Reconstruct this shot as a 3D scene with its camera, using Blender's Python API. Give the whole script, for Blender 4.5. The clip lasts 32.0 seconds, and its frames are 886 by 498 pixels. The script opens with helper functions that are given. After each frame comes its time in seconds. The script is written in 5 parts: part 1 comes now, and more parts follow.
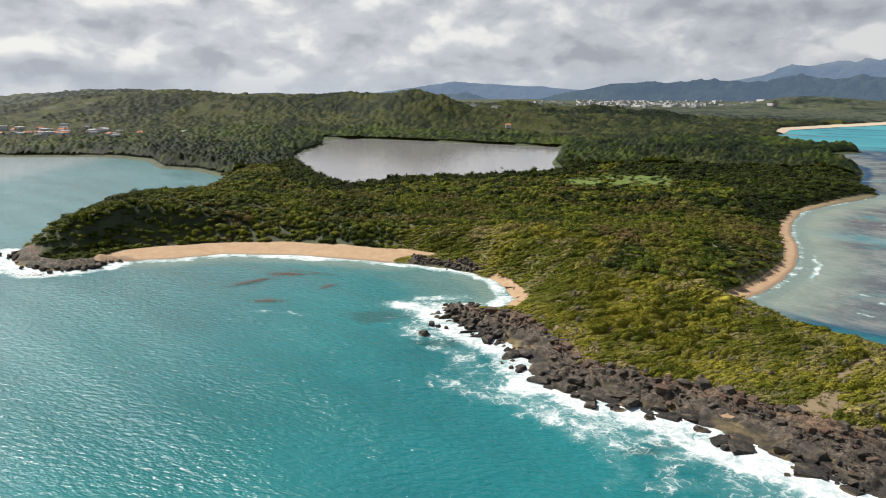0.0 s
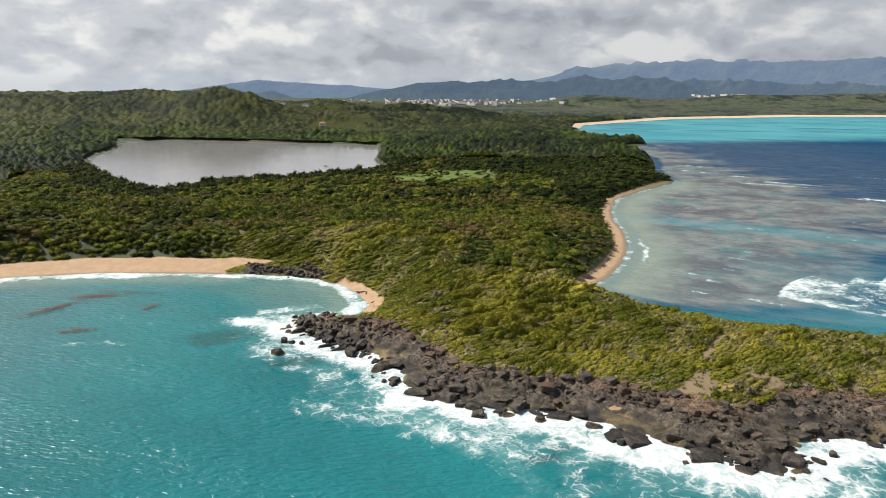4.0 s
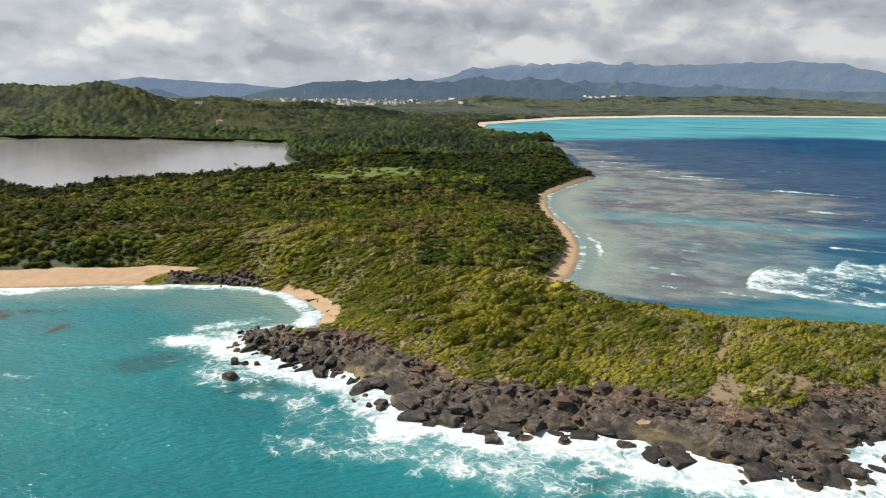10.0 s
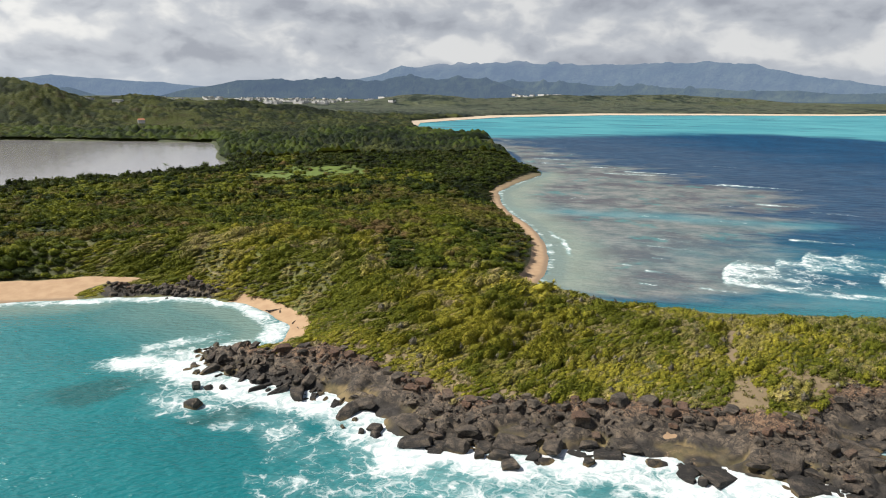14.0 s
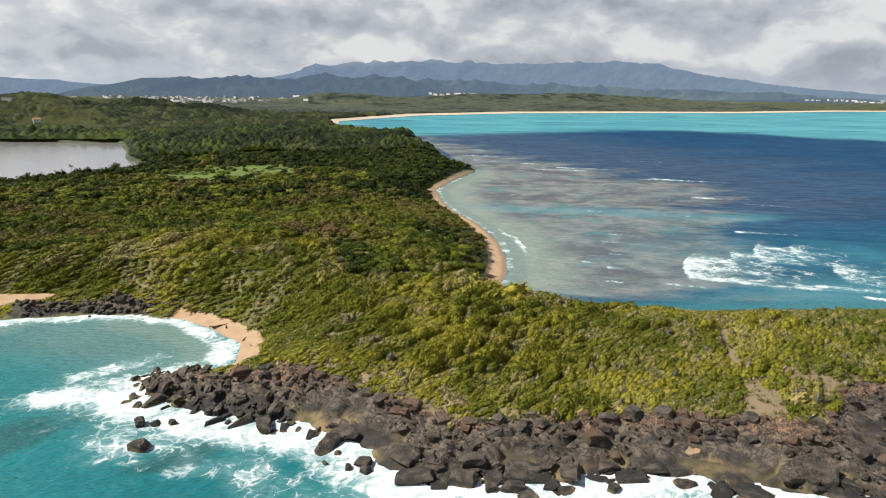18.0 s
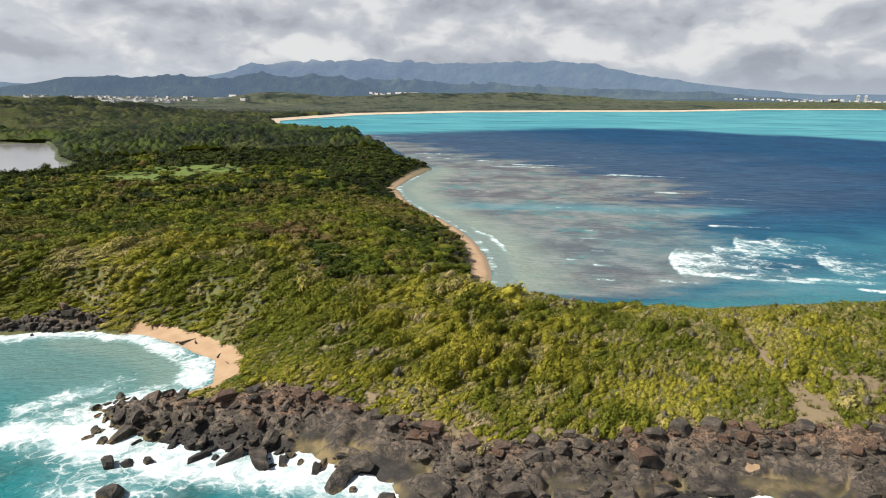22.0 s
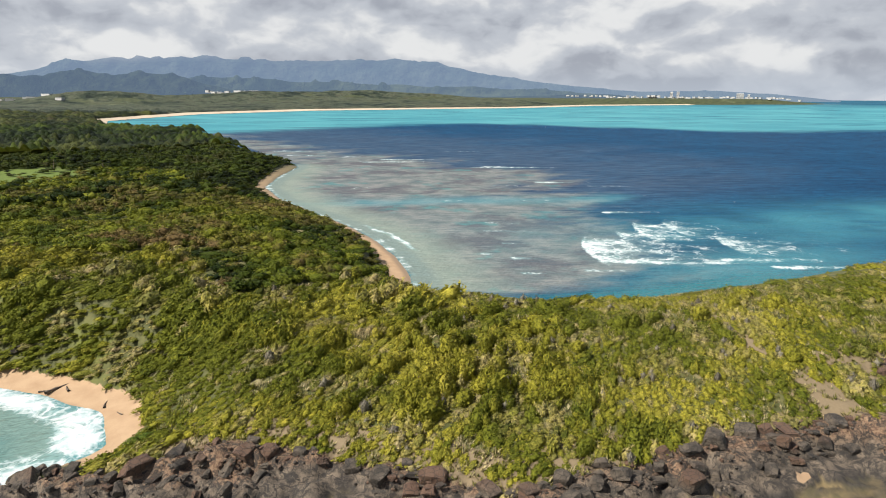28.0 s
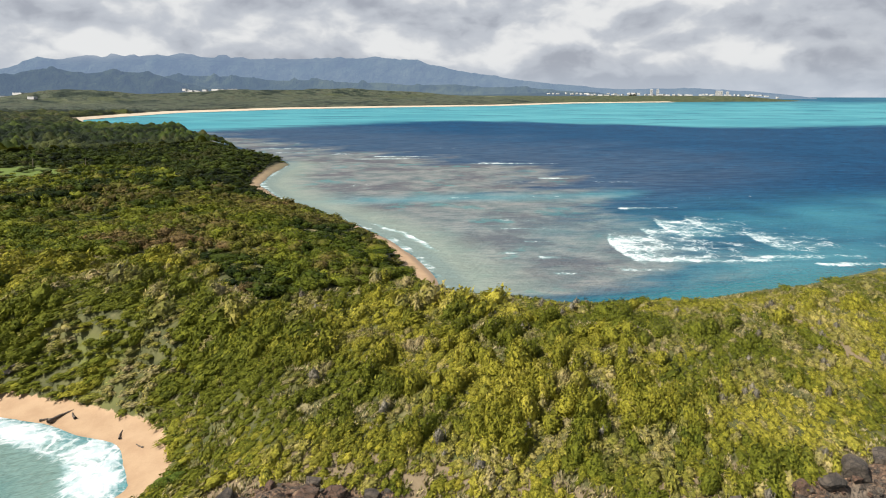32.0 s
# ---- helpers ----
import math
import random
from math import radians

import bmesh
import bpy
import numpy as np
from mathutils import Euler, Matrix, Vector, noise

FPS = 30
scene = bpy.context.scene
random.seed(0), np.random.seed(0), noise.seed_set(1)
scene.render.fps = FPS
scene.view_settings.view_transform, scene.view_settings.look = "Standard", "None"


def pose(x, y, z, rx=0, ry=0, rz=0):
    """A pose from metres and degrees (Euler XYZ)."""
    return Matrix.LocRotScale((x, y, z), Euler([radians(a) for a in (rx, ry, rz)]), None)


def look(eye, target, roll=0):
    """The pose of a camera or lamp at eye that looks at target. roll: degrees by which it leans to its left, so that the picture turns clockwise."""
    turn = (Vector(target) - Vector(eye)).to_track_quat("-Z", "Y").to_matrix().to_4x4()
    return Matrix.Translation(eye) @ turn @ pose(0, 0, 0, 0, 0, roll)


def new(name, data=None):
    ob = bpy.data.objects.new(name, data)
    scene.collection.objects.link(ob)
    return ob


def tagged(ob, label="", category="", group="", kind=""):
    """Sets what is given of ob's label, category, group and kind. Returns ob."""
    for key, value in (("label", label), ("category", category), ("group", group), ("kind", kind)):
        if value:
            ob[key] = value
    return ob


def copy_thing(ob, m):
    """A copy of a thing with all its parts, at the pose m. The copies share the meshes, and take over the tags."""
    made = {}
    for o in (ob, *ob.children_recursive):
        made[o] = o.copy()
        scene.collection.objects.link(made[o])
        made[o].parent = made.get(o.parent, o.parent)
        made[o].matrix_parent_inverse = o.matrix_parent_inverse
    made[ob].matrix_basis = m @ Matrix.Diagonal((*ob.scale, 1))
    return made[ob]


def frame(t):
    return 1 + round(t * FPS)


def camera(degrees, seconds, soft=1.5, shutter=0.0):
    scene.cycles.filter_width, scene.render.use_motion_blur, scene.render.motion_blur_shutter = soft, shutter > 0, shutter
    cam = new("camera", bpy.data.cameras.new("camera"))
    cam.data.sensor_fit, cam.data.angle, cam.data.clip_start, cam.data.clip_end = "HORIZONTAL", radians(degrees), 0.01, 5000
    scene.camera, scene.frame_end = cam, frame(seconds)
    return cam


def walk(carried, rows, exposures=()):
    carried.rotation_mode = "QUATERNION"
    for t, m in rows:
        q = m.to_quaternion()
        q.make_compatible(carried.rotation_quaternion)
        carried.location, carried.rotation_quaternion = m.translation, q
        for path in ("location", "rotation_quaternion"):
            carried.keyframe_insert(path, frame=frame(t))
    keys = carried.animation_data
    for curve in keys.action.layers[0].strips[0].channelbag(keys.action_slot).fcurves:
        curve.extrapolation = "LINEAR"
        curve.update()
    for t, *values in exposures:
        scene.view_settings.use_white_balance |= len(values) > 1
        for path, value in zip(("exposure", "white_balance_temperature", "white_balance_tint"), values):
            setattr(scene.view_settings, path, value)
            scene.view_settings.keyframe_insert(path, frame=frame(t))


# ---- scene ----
# camera path: seconds, eye, yaw, pitch, roll
PATH = [
    (0, 29.66, -27.77, 86.81, 19.559, -12.922, 0.156),
    (1, 24.79, -23.75, 85.93, 15.157, -12.926, 0.123),
    (2, 20.02, -19.65, 85.02, 11.255, -12.953, 0.133),
    (3, 15.35, -15.40, 84.06, 7.192, -12.933, 0.161),
    (4, 10.79, -11.06, 82.92, 3.595, -12.912, 0.229),
    (4.5, 8.56, -8.86, 82.33, 2.289, -12.922, 0.249),
    (6.5, 0.00, 0.00, 80.00, -0.000, -12.865, 0.350),
    (7, -2.11, 2.15, 79.33, -0.140, -12.844, 0.343),
    (8, -6.28, 6.46, 77.95, -1.051, -12.812, 0.390),
    (9, -10.34, 11.16, 76.85, -3.293, -12.766, 0.537),
    (10, -14.24, 16.09, 75.90, -5.232, -12.765, 0.651),
    (11, -17.80, 21.13, 74.97, -6.984, -12.766, 0.732),
    (12, -21.16, 26.28, 74.09, -8.287, -12.758, 0.718),
    (13, -24.37, 31.34, 73.16, -9.097, -12.761, 0.675),
    (14, -27.52, 36.54, 72.26, -11.292, -12.742, 0.659),
    (14.5, -28.97, 39.21, 71.83, -12.523, -12.738, 0.657),
    (16.5, -34.31, 50.11, 70.09, -16.109, -12.717, 0.650),
    (17, -35.56, 52.82, 69.63, -16.984, -12.711, 0.652),
    (18, -37.87, 58.31, 68.78, -18.387, -12.734, 0.632),
    (19, -40.11, 63.89, 67.94, -20.402, -12.730, 0.610),
    (20, -42.16, 69.42, 66.95, -22.195, -12.722, 0.626),
    (21, -44.11, 74.70, 65.88, -22.992, -12.694, 0.631),
    (22, -46.06, 79.98, 64.62, -23.486, -12.669, 0.559),
    (23, -48.02, 85.46, 63.54, -25.044, -12.676, 0.454),
    (24, -49.59, 91.31, 62.55, -29.206, -12.685, 0.254),
    (25, -50.82, 97.11, 61.60, -31.587, -12.669, 0.299),
    (26, -51.84, 102.81, 60.56, -33.347, -12.691, 0.334),
    (26.5, -52.26, 105.67, 60.03, -34.733, -12.691, 0.265),
    (28.5, -53.50, 117.14, 57.90, -36.683, -12.654, 0.272),
    (29, -53.74, 120.04, 57.42, -36.810, -12.670, 0.317),
    (30, -54.26, 125.79, 56.51, -36.947, -12.713, 0.297),
    (31, -54.76, 131.41, 55.64, -37.417, -12.725, 0.288),
    (32, -55.14, 136.98, 54.80, -38.310, -12.755, 0.060),
]


def aim(x, y, z, yaw, pitch, roll):
    a, p = radians(yaw), radians(pitch)
    d = Vector((-math.sin(a) * math.cos(p), math.cos(a) * math.cos(p), math.sin(p)))
    return look((x, y, z), Vector((x, y, z)) + d * 100, roll)


cam = camera(66.51, 32.0, soft=1.05)
walk(cam, [(r[0], aim(*r[1:])) for r in PATH], [(0.0, 0.37), (14.0, 0.42), (22.0, 0.51), (32.0, 0.58)])

# ---- light: broken cloud, sun high ahead and to the south ----
SUN_AZ, SUN_EL = radians(-82), radians(50)      # from +y towards +x, and above the horizon
SUN_DIR = Vector((math.sin(SUN_AZ) * math.cos(SUN_EL), math.cos(SUN_AZ) * math.cos(SUN_EL), math.sin(SUN_EL)))
sun_data = bpy.data.lights.new("sun", "SUN")
sun_data.energy, sun_data.angle, sun_data.color = 5.0, radians(0.53), (1.0, 0.95, 0.87)
sun = new("sun", sun_data)
sun.matrix_world = look(SUN_DIR * 200, (0, 0, 0))


class Nodes:
    """Short hand for node trees."""

    def __init__(self, tree):
        self.tree = tree
        tree.nodes.clear()

    def add(self, kind, values=(), **props):
        n = self.tree.nodes.new(kind)
        for key, v in props.items():
            setattr(n, key, v)
        for key, v in dict(values).items():
            self.put(n, key, v)
        return n

    def put(self, n, key, v):
        if isinstance(v, bpy.types.NodeSocket):
            self.tree.links.new(v, n.inputs[key])
        else:
            n.inputs[key].default_value = v

    def math(self, op, a, b=0.0, c=0.0, clamp=False):
        n = self.add("ShaderNodeMath", operation=op, use_clamp=clamp)
        for i, v in enumerate((a, b, c)):
            self.put(n, i, v)
        return n.outputs[0]

    def mix(self, f, a, b, blend="MIX"):
        n = self.add("ShaderNodeMix", data_type="RGBA", blend_type=blend, clamp_factor=True)
        self.put(n, 0, f)
        for i, v in ((6, a), (7, b)):
            self.put(n, i, (*v, 1) if isinstance(v, tuple) and len(v) == 3 else v)
        return n.outputs[2]

    def noise(self, vec, scale, detail=4.0, rough=0.55, dist=0.0):
        n = self.add("ShaderNodeTexNoise", {"Scale": scale, "Detail": detail, "Roughness": rough, "Distortion": dist})
        if vec is not None:
            self.put(n, "Vector", vec)
        return n.outputs[0]

    def ramp(self, v, lo, hi):
        n = self.add("ShaderNodeMapRange", {0: v, 1: lo, 2: hi}, interpolation_type="SMOOTHSTEP")
        return n.outputs[0]

    def attr(self, name):
        return self.add("ShaderNodeAttribute", attribute_name=name).outputs["Fac"]


world = bpy.data.worlds.new("sky")
scene.world = world
world.use_nodes = True
N = Nodes(world.node_tree)
sky = N.add("ShaderNodeTexSky", sky_type="NISHITA", sun_disc=False, sun_elevation=SUN_EL, sun_rotation=SUN_AZ, air_density=1.0, dust_density=1.5)
co = N.add("ShaderNodeTexCoord").outputs["Generated"]
sep = N.add("ShaderNodeSeparateXYZ", {0: co})
dx, dy, dz = sep.outputs


def shifted(v, by, factor=(1.0, 1.0, 1.0)):
    v = N.add("ShaderNodeVectorMath", {0: v, 1: factor}, operation="MULTIPLY").outputs[0]
    return N.add("ShaderNodeVectorMath", {0: v, 1: by}, operation="ADD").outputs[0]


# heaped clouds: what is thinner above it is lit, what lies under more cloud is grey
flat = shifted(co, (0.7, 0.3, 0.0), (4.4, 4.4, 8.5))
wide = N.noise(flat, 0.9, 3.0, 0.5, 0.2)
swirl = N.add("ShaderNodeTexNoise", {"Vector": flat, "Scale": 2.0, "Detail": 3.0}).outputs[1]
wob = N.add("ShaderNodeVectorMath", {0: flat, 1: N.add("ShaderNodeVectorMath", {0: swirl, "Scale": 0.30}, operation="SCALE").outputs[0]}, operation="ADD").outputs[0]
heap = N.noise(wob, 2.0, 8.0, 0.5)
above = N.noise(shifted(wob, (-0.04, 0.0, 0.2)), 2.0, 4.0, 0.45)
lum = N.math("ADD", N.math("ADD", N.math("MULTIPLY", N.math("SUBTRACT", heap, above), 1.7), N.math("MULTIPLY", N.math("SUBTRACT", heap, 0.5), 0.5)), N.math("MULTIPLY", wide, 1.15))
lum = N.math("ADD", lum, N.math("MULTIPLY", N.math("SUBTRACT", N.noise(wob, 6.5, 5.0, 0.5), 0.5), 0.55))
cloud = N.mix(N.ramp(lum, 0.15, 0.57), (4.2, 4.5, 5.15), (5.9, 6.25, 6.85))
cloud = N.mix(N.ramp(lum, 0.53, 0.98), cloud, (8.9, 9.0, 9.05))
# brighter towards the sun
glow = N.ramp(dx, 0.25, -0.55)
cloud = N.mix(1.0, cloud, N.mix(glow, (1.0, 1.0, 1.0), (1.28, 1.26, 1.22)), "MULTIPLY")
haze = N.ramp(dz, 0.055, 0.0)
cloud = N.mix(N.math("MULTIPLY", haze, 0.55), cloud, (5.8, 6.5, 7.5))
gap = N.ramp(N.math("ADD", N.noise(flat, 0.5, 5.0, 0.55, 0.0), N.math("MULTIPLY", N.ramp(dz, 0.16, 0.7), 0.32)), 0.64, 0.73)
col = N.mix(gap, cloud, sky.outputs[0])
bg = N.add("ShaderNodeBackground", {"Color": col, "Strength": 0.060})
out = N.add("ShaderNodeOutputWorld", {0: bg.outputs[0]})


# ---- materials ----
def material(name):
    m = bpy.data.materials.new(name)
    m.use_nodes = True
    return m, Nodes(m.node_tree)


def finish(n, shader, normal=None):
    n.add("ShaderNodeOutputMaterial", {0: shader})


def world_pos(n):
    return n.add("ShaderNodeNewGeometry").outputs["Position"]


def bump(n, height, strength, distance):
    return n.add("ShaderNodeBump", {"Strength": strength, "Distance": distance, "Height": height}).outputs[0]


def principled(n, color, rough=0.8, normal=None, **more):
    v = {"Base Color": (*color, 1) if isinstance(color, tuple) else color, "Roughness": rough}
    if normal is not None:
        v["Normal"] = normal
    v.update({k.replace("_", " "): x for k, x in more.items()})
    return n.add("ShaderNodeBsdfPrincipled", v).outputs[0]


def make_ground():
    m, n = material("ground")
    p = world_pos(n)
    fine, mid, wide = n.noise(p, 2.2, 6, 0.65), n.noise(p, 0.25, 5, 0.6), n.noise(p, 0.05, 4)
    # soil kept dark, its tone deepening the shade in gaps between plants
    soil = n.mix(n.ramp(mid, 0.35, 0.65), (0.050, 0.056, 0.012), (0.105, 0.102, 0.028))
    soil = n.mix(n.ramp(n.noise(p, 0.11, 5, 0.6), 0.56, 0.68), soil, (0.25, 0.21, 0.10))
    soil = n.mix(n.ramp(wide, 0.52, 0.66), soil, (0.11, 0.12, 0.022))
    soil = n.mix(n.ramp(fine, 0.62, 0.75), soil, (0.25, 0.185, 0.10))
    soil = n.mix(n.ramp(n.math("ADD", n.attr("earth"), n.math("MULTIPLY", n.math("SUBTRACT", mid, 0.5), 0.8)), 0.35, 0.6), soil, n.mix(fine, (0.15, 0.11, 0.06), (0.24, 0.18, 0.105)))
    soil = n.mix(n.attr("lush"), soil, n.mix(mid, (0.070, 0.110, 0.010), (0.110, 0.155, 0.015)))
    sand = n.mix(n.ramp(mid, 0.3, 0.7), (0.34, 0.22, 0.125), (0.41, 0.28, 0.165))
    sand = n.mix(n.math("MULTIPLY", n.ramp(fine, 0.55, 0.8), 0.3), sand, (0.27, 0.18, 0.105))
    sand = n.mix(n.attr("wet"), sand, (0.23, 0.16, 0.10))
    zz = n.add("ShaderNodeSeparateXYZ", {0: p}).outputs[2]
    warp = n.add("ShaderNodeVectorMath", {0: p, 1: n.add("ShaderNodeVectorMath", {0: n.add("ShaderNodeTexNoise", {"Vector": p, "Scale": 0.35, "Detail": 6.0}).outputs[1], "Scale": 4.0}, operation="SCALE").outputs[0]}, operation="ADD").outputs[0]
    crack = n.add("ShaderNodeTexVoronoi", {"Vector": warp, "Scale": 0.30}, feature="DISTANCE_TO_EDGE").outputs[0]
    crack2 = n.add("ShaderNodeTexVoronoi", {"Vector": warp, "Scale": 1.3}, feature="DISTANCE_TO_EDGE").outputs[0]
    level = n.math("ADD", zz, n.math("MULTIPLY", n.math("SUBTRACT", n.noise(p, 0.13, 4, 0.6), 0.5), 5.0))
    rock = n.mix(n.ramp(n.noise(p, 0.45, 6, 0.7), 0.36, 0.64), (0.054, 0.042, 0.031), (0.168, 0.130, 0.092))
    rock = n.mix(n.ramp(fine, 0.58, 0.74), rock, (0.19, 0.155, 0.115))
    rock = n.mix(n.math("MULTIPLY", n.ramp(level, 3.4, 5.2), 0.9), rock, n.mix(n.ramp(fine, 0.35, 0.65), (0.085, 0.042, 0.024), (0.26, 0.165, 0.095)))
    # near black towards the waterline, by height and noise
    rock = n.mix(n.ramp(level, 2.6, 1.2), rock, n.mix(mid, (0.016, 0.014, 0.012), (0.052, 0.044, 0.036)))
    rock = n.mix(n.math("MULTIPLY", n.ramp(crack, 0.03, 0.0), 0.9), rock, (0.012, 0.010, 0.009))
    rock = n.mix(n.math("MULTIPLY", n.ramp(n.noise(warp, 0.9, 6, 0.75), 0.54, 0.42), 0.9), rock, (0.020, 0.017, 0.014))
    algae = n.mix(n.ramp(mid, 0.4, 0.6), (0.21, 0.155, 0.07), (0.10, 0.082, 0.036))
    rock = n.mix(n.math("MULTIPLY", n.attr("wet"), n.ramp(n.noise(p, 0.07, 3), 0.46, 0.58)), rock, algae)
    edge = n.math("MULTIPLY", n.math("SUBTRACT", n.noise(p, 0.7, 5, 0.65), 0.5), 1.3)
    ms = n.ramp(n.math("ADD", n.attr("sand"), edge), 0.42, 0.58)
    mr = n.ramp(n.math("ADD", n.attr("rock"), edge), 0.40, 0.60)
    col = n.mix(ms, n.mix(mr, soil, rock), sand)
    far = n.mix(n.ramp(n.noise(p, 0.05, 7, 0.75), 0.42, 0.58), (0.028, 0.038, 0.013), (0.056, 0.066, 0.023))
    far = n.mix(n.ramp(n.noise(p, 0.0045, 5, 0.6), 0.60, 0.68), far, (0.11, 0.12, 0.06))
    col = n.mix(n.attr("wood"), col, far)
    hgt = n.math("ADD", n.math("MULTIPLY", fine, 0.5), n.math("MULTIPLY", n.math("ADD", n.noise(p, 1.1, 6, 0.7), n.math("MULTIPLY", n.ramp(crack2, 0.0, 0.08), 0.5)), mr))
    finish(n, principled(n, col, 0.85, bump(n, hgt, 0.6, 0.25)))
    return m


def make_sea():
    m, n = material("sea_water")
    p = world_pos(n)
    wide, mid = n.noise(p, 0.012, 4, 0.55), n.noise(p, 0.06, 5, 0.6)
    near = n.mix(n.ramp(wide, 0.35, 0.65), (0.010, 0.122, 0.136), (0.014, 0.156, 0.168))
    dark_blue = n.mix(n.ramp(wide, 0.35, 0.65), (0.003, 0.046, 0.115), (0.006, 0.066, 0.150))
    turq = n.mix(n.ramp(n.noise(p, 0.004, 4, 0.6), 0.35, 0.65), (0.052, 0.218, 0.265), (0.080, 0.280, 0.315))
    grey = n.mix(n.ramp(mid, 0.38, 0.62), (0.115, 0.140, 0.142), (0.195, 0.200, 0.192))
    grey = n.mix(n.ramp(n.noise(p, 0.022, 6, 0.65), 0.48, 0.60), grey, (0.098, 0.098, 0.108))
    grey = n.mix(n.math("MULTIPLY", n.ramp(n.noise(p, 0.035, 5, 0.6), 0.56, 0.68), 0.7), grey, (0.075, 0.20, 0.20))
    col = n.mix(n.attr("dark_blue"), near, dark_blue)
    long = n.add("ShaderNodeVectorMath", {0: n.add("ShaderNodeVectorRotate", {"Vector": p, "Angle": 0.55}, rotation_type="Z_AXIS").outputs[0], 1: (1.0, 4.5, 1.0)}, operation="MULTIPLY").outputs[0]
    # shading of the waves painted on: dark and light streaks in the blue
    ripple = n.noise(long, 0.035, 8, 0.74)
    col = n.mix(n.math("MULTIPLY", n.ramp(ripple, 0.52, 0.40), n.math("MULTIPLY", n.attr("dark_blue"), 0.75)), col, (0.003, 0.026, 0.068))
    col = n.mix(n.math("MULTIPLY", n.ramp(ripple, 0.54, 0.68), n.math("MULTIPLY", n.attr("dark_blue"), 0.4)), col, (0.015, 0.10, 0.16))
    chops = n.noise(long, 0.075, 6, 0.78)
    col = n.mix(n.math("MULTIPLY", n.ramp(chops, 0.52, 0.38), n.math("MULTIPLY", n.attr("dark_blue"), 0.85)), col, (0.002, 0.020, 0.060))
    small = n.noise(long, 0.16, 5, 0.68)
    col = n.mix(n.math("MULTIPLY", n.ramp(small, 0.54, 0.40), n.math("MULTIPLY", n.attr("dark_blue"), 0.7)), col, (0.003, 0.03, 0.075))
    # greyish haze and glare put into the water colour beyond the reef
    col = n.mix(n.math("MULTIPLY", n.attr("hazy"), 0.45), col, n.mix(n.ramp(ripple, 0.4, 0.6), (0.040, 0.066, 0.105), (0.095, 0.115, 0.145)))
    streak = n.math("MULTIPLY", n.math("SUBTRACT", ripple, 0.5), 1.3)
    col = n.mix(n.math("MULTIPLY", n.ramp(n.math("ADD", n.attr("reef"), streak), 0.1, 0.95), n.ramp(n.attr("reef"), 0.02, 0.35)), col, grey)
    flecks = n.noise(long, 0.09, 7, 0.7)
    col = n.mix(n.math("MULTIPLY", n.ramp(flecks, 0.5, 0.36), n.math("MULTIPLY", n.attr("reef"), 0.6)), col, (0.055, 0.075, 0.095))
    col = n.mix(n.math("MULTIPLY", n.ramp(flecks, 0.56, 0.68), n.math("MULTIPLY", n.attr("reef"), 0.45)), col, (0.26, 0.28, 0.28))
    # patches of cloud shadow painted into the turquoise band
    shade = n.math("SUBTRACT", 1.0, n.math("MULTIPLY", n.ramp(n.noise(long, 0.0035, 4, 0.55), 0.56, 0.66), 0.65))
    col = n.mix(n.math("MULTIPLY", n.attr("turquoise"), shade), col, turq)
    # pale western water, with the sky's reflection put into its colour
    col = n.mix(n.attr("milky_sheen"), col, (0.23, 0.275, 0.285))
    col = n.mix(n.math("MULTIPLY", n.attr("sandy"), 0.85), col, (0.23, 0.28, 0.23))
    col = n.mix(n.math("MULTIPLY", n.attr("shoal"), 0.6), col, (0.022, 0.062, 0.058))
    # lacy foam
    wob = n.add("ShaderNodeVectorMath", {0: p, 1: n.add("ShaderNodeVectorMath", {0: n.add("ShaderNodeTexNoise", {"Vector": p, "Scale": 0.15, "Detail": 4.0}).outputs[1], "Scale": 9.0}, operation="SCALE").outputs[0]}, operation="ADD").outputs[0]
    lace = n.add("ShaderNodeTexVoronoi", {"Vector": wob, "Scale": 0.30}, feature="DISTANCE_TO_EDGE").outputs[0]
    lace2 = n.add("ShaderNodeTexVoronoi", {"Vector": wob, "Scale": 0.9}, feature="DISTANCE_TO_EDGE").outputs[0]
    web = n.math("ADD", n.ramp(lace, 0.16, 0.0), n.math("MULTIPLY", n.ramp(lace2, 0.14, 0.0), 0.5))
    cloudy = n.noise(wob, 0.14, 6, 0.62)
    f = n.attr("foam")
    k = n.math("ADD", n.math("MULTIPLY", f, 1.25), n.math("ADD", n.math("MULTIPLY", web, 0.32), n.math("SUBTRACT", n.math("MULTIPLY", cloudy, 3.0), 0.98)))
    foam = n.ramp(k, 1.08, 1.95)
    foam = n.math("MULTIPLY", foam, n.ramp(f, 0.02, 0.16))
    wash = n.math("MULTIPLY", n.ramp(n.math("ADD", f, n.math("MULTIPLY", n.math("SUBTRACT", cloudy, 0.5), 0.8)), 0.1, 0.7), 0.55)
    col = n.mix(wash, col, (0.22, 0.37, 0.37))
    caps = n.math("MULTIPLY", n.ramp(n.math("ADD", n.noise(long, 0.12, 6, 0.72), n.math("MULTIPLY", n.attr("dark_blue"), 0.02)), 0.69, 0.75), n.ramp(wide, 0.3, 0.6))
    foam = n.math("MAXIMUM", foam, n.math("MULTIPLY", caps, 0.7))
    white = n.mix(n.ramp(n.noise(wob, 0.45, 6, 0.68), 0.36, 0.62), (0.40, 0.48, 0.49), (0.72, 0.73, 0.72))
    col = n.mix(foam, col, white)
    stretch = n.add("ShaderNodeVectorMath", {0: p, 1: (1.0, 2.2, 1.0)}, operation="MULTIPLY").outputs[0]
    turn = n.add("ShaderNodeVectorRotate", {"Vector": stretch, "Angle": 0.5}, rotation_type="Z_AXIS").outputs[0]
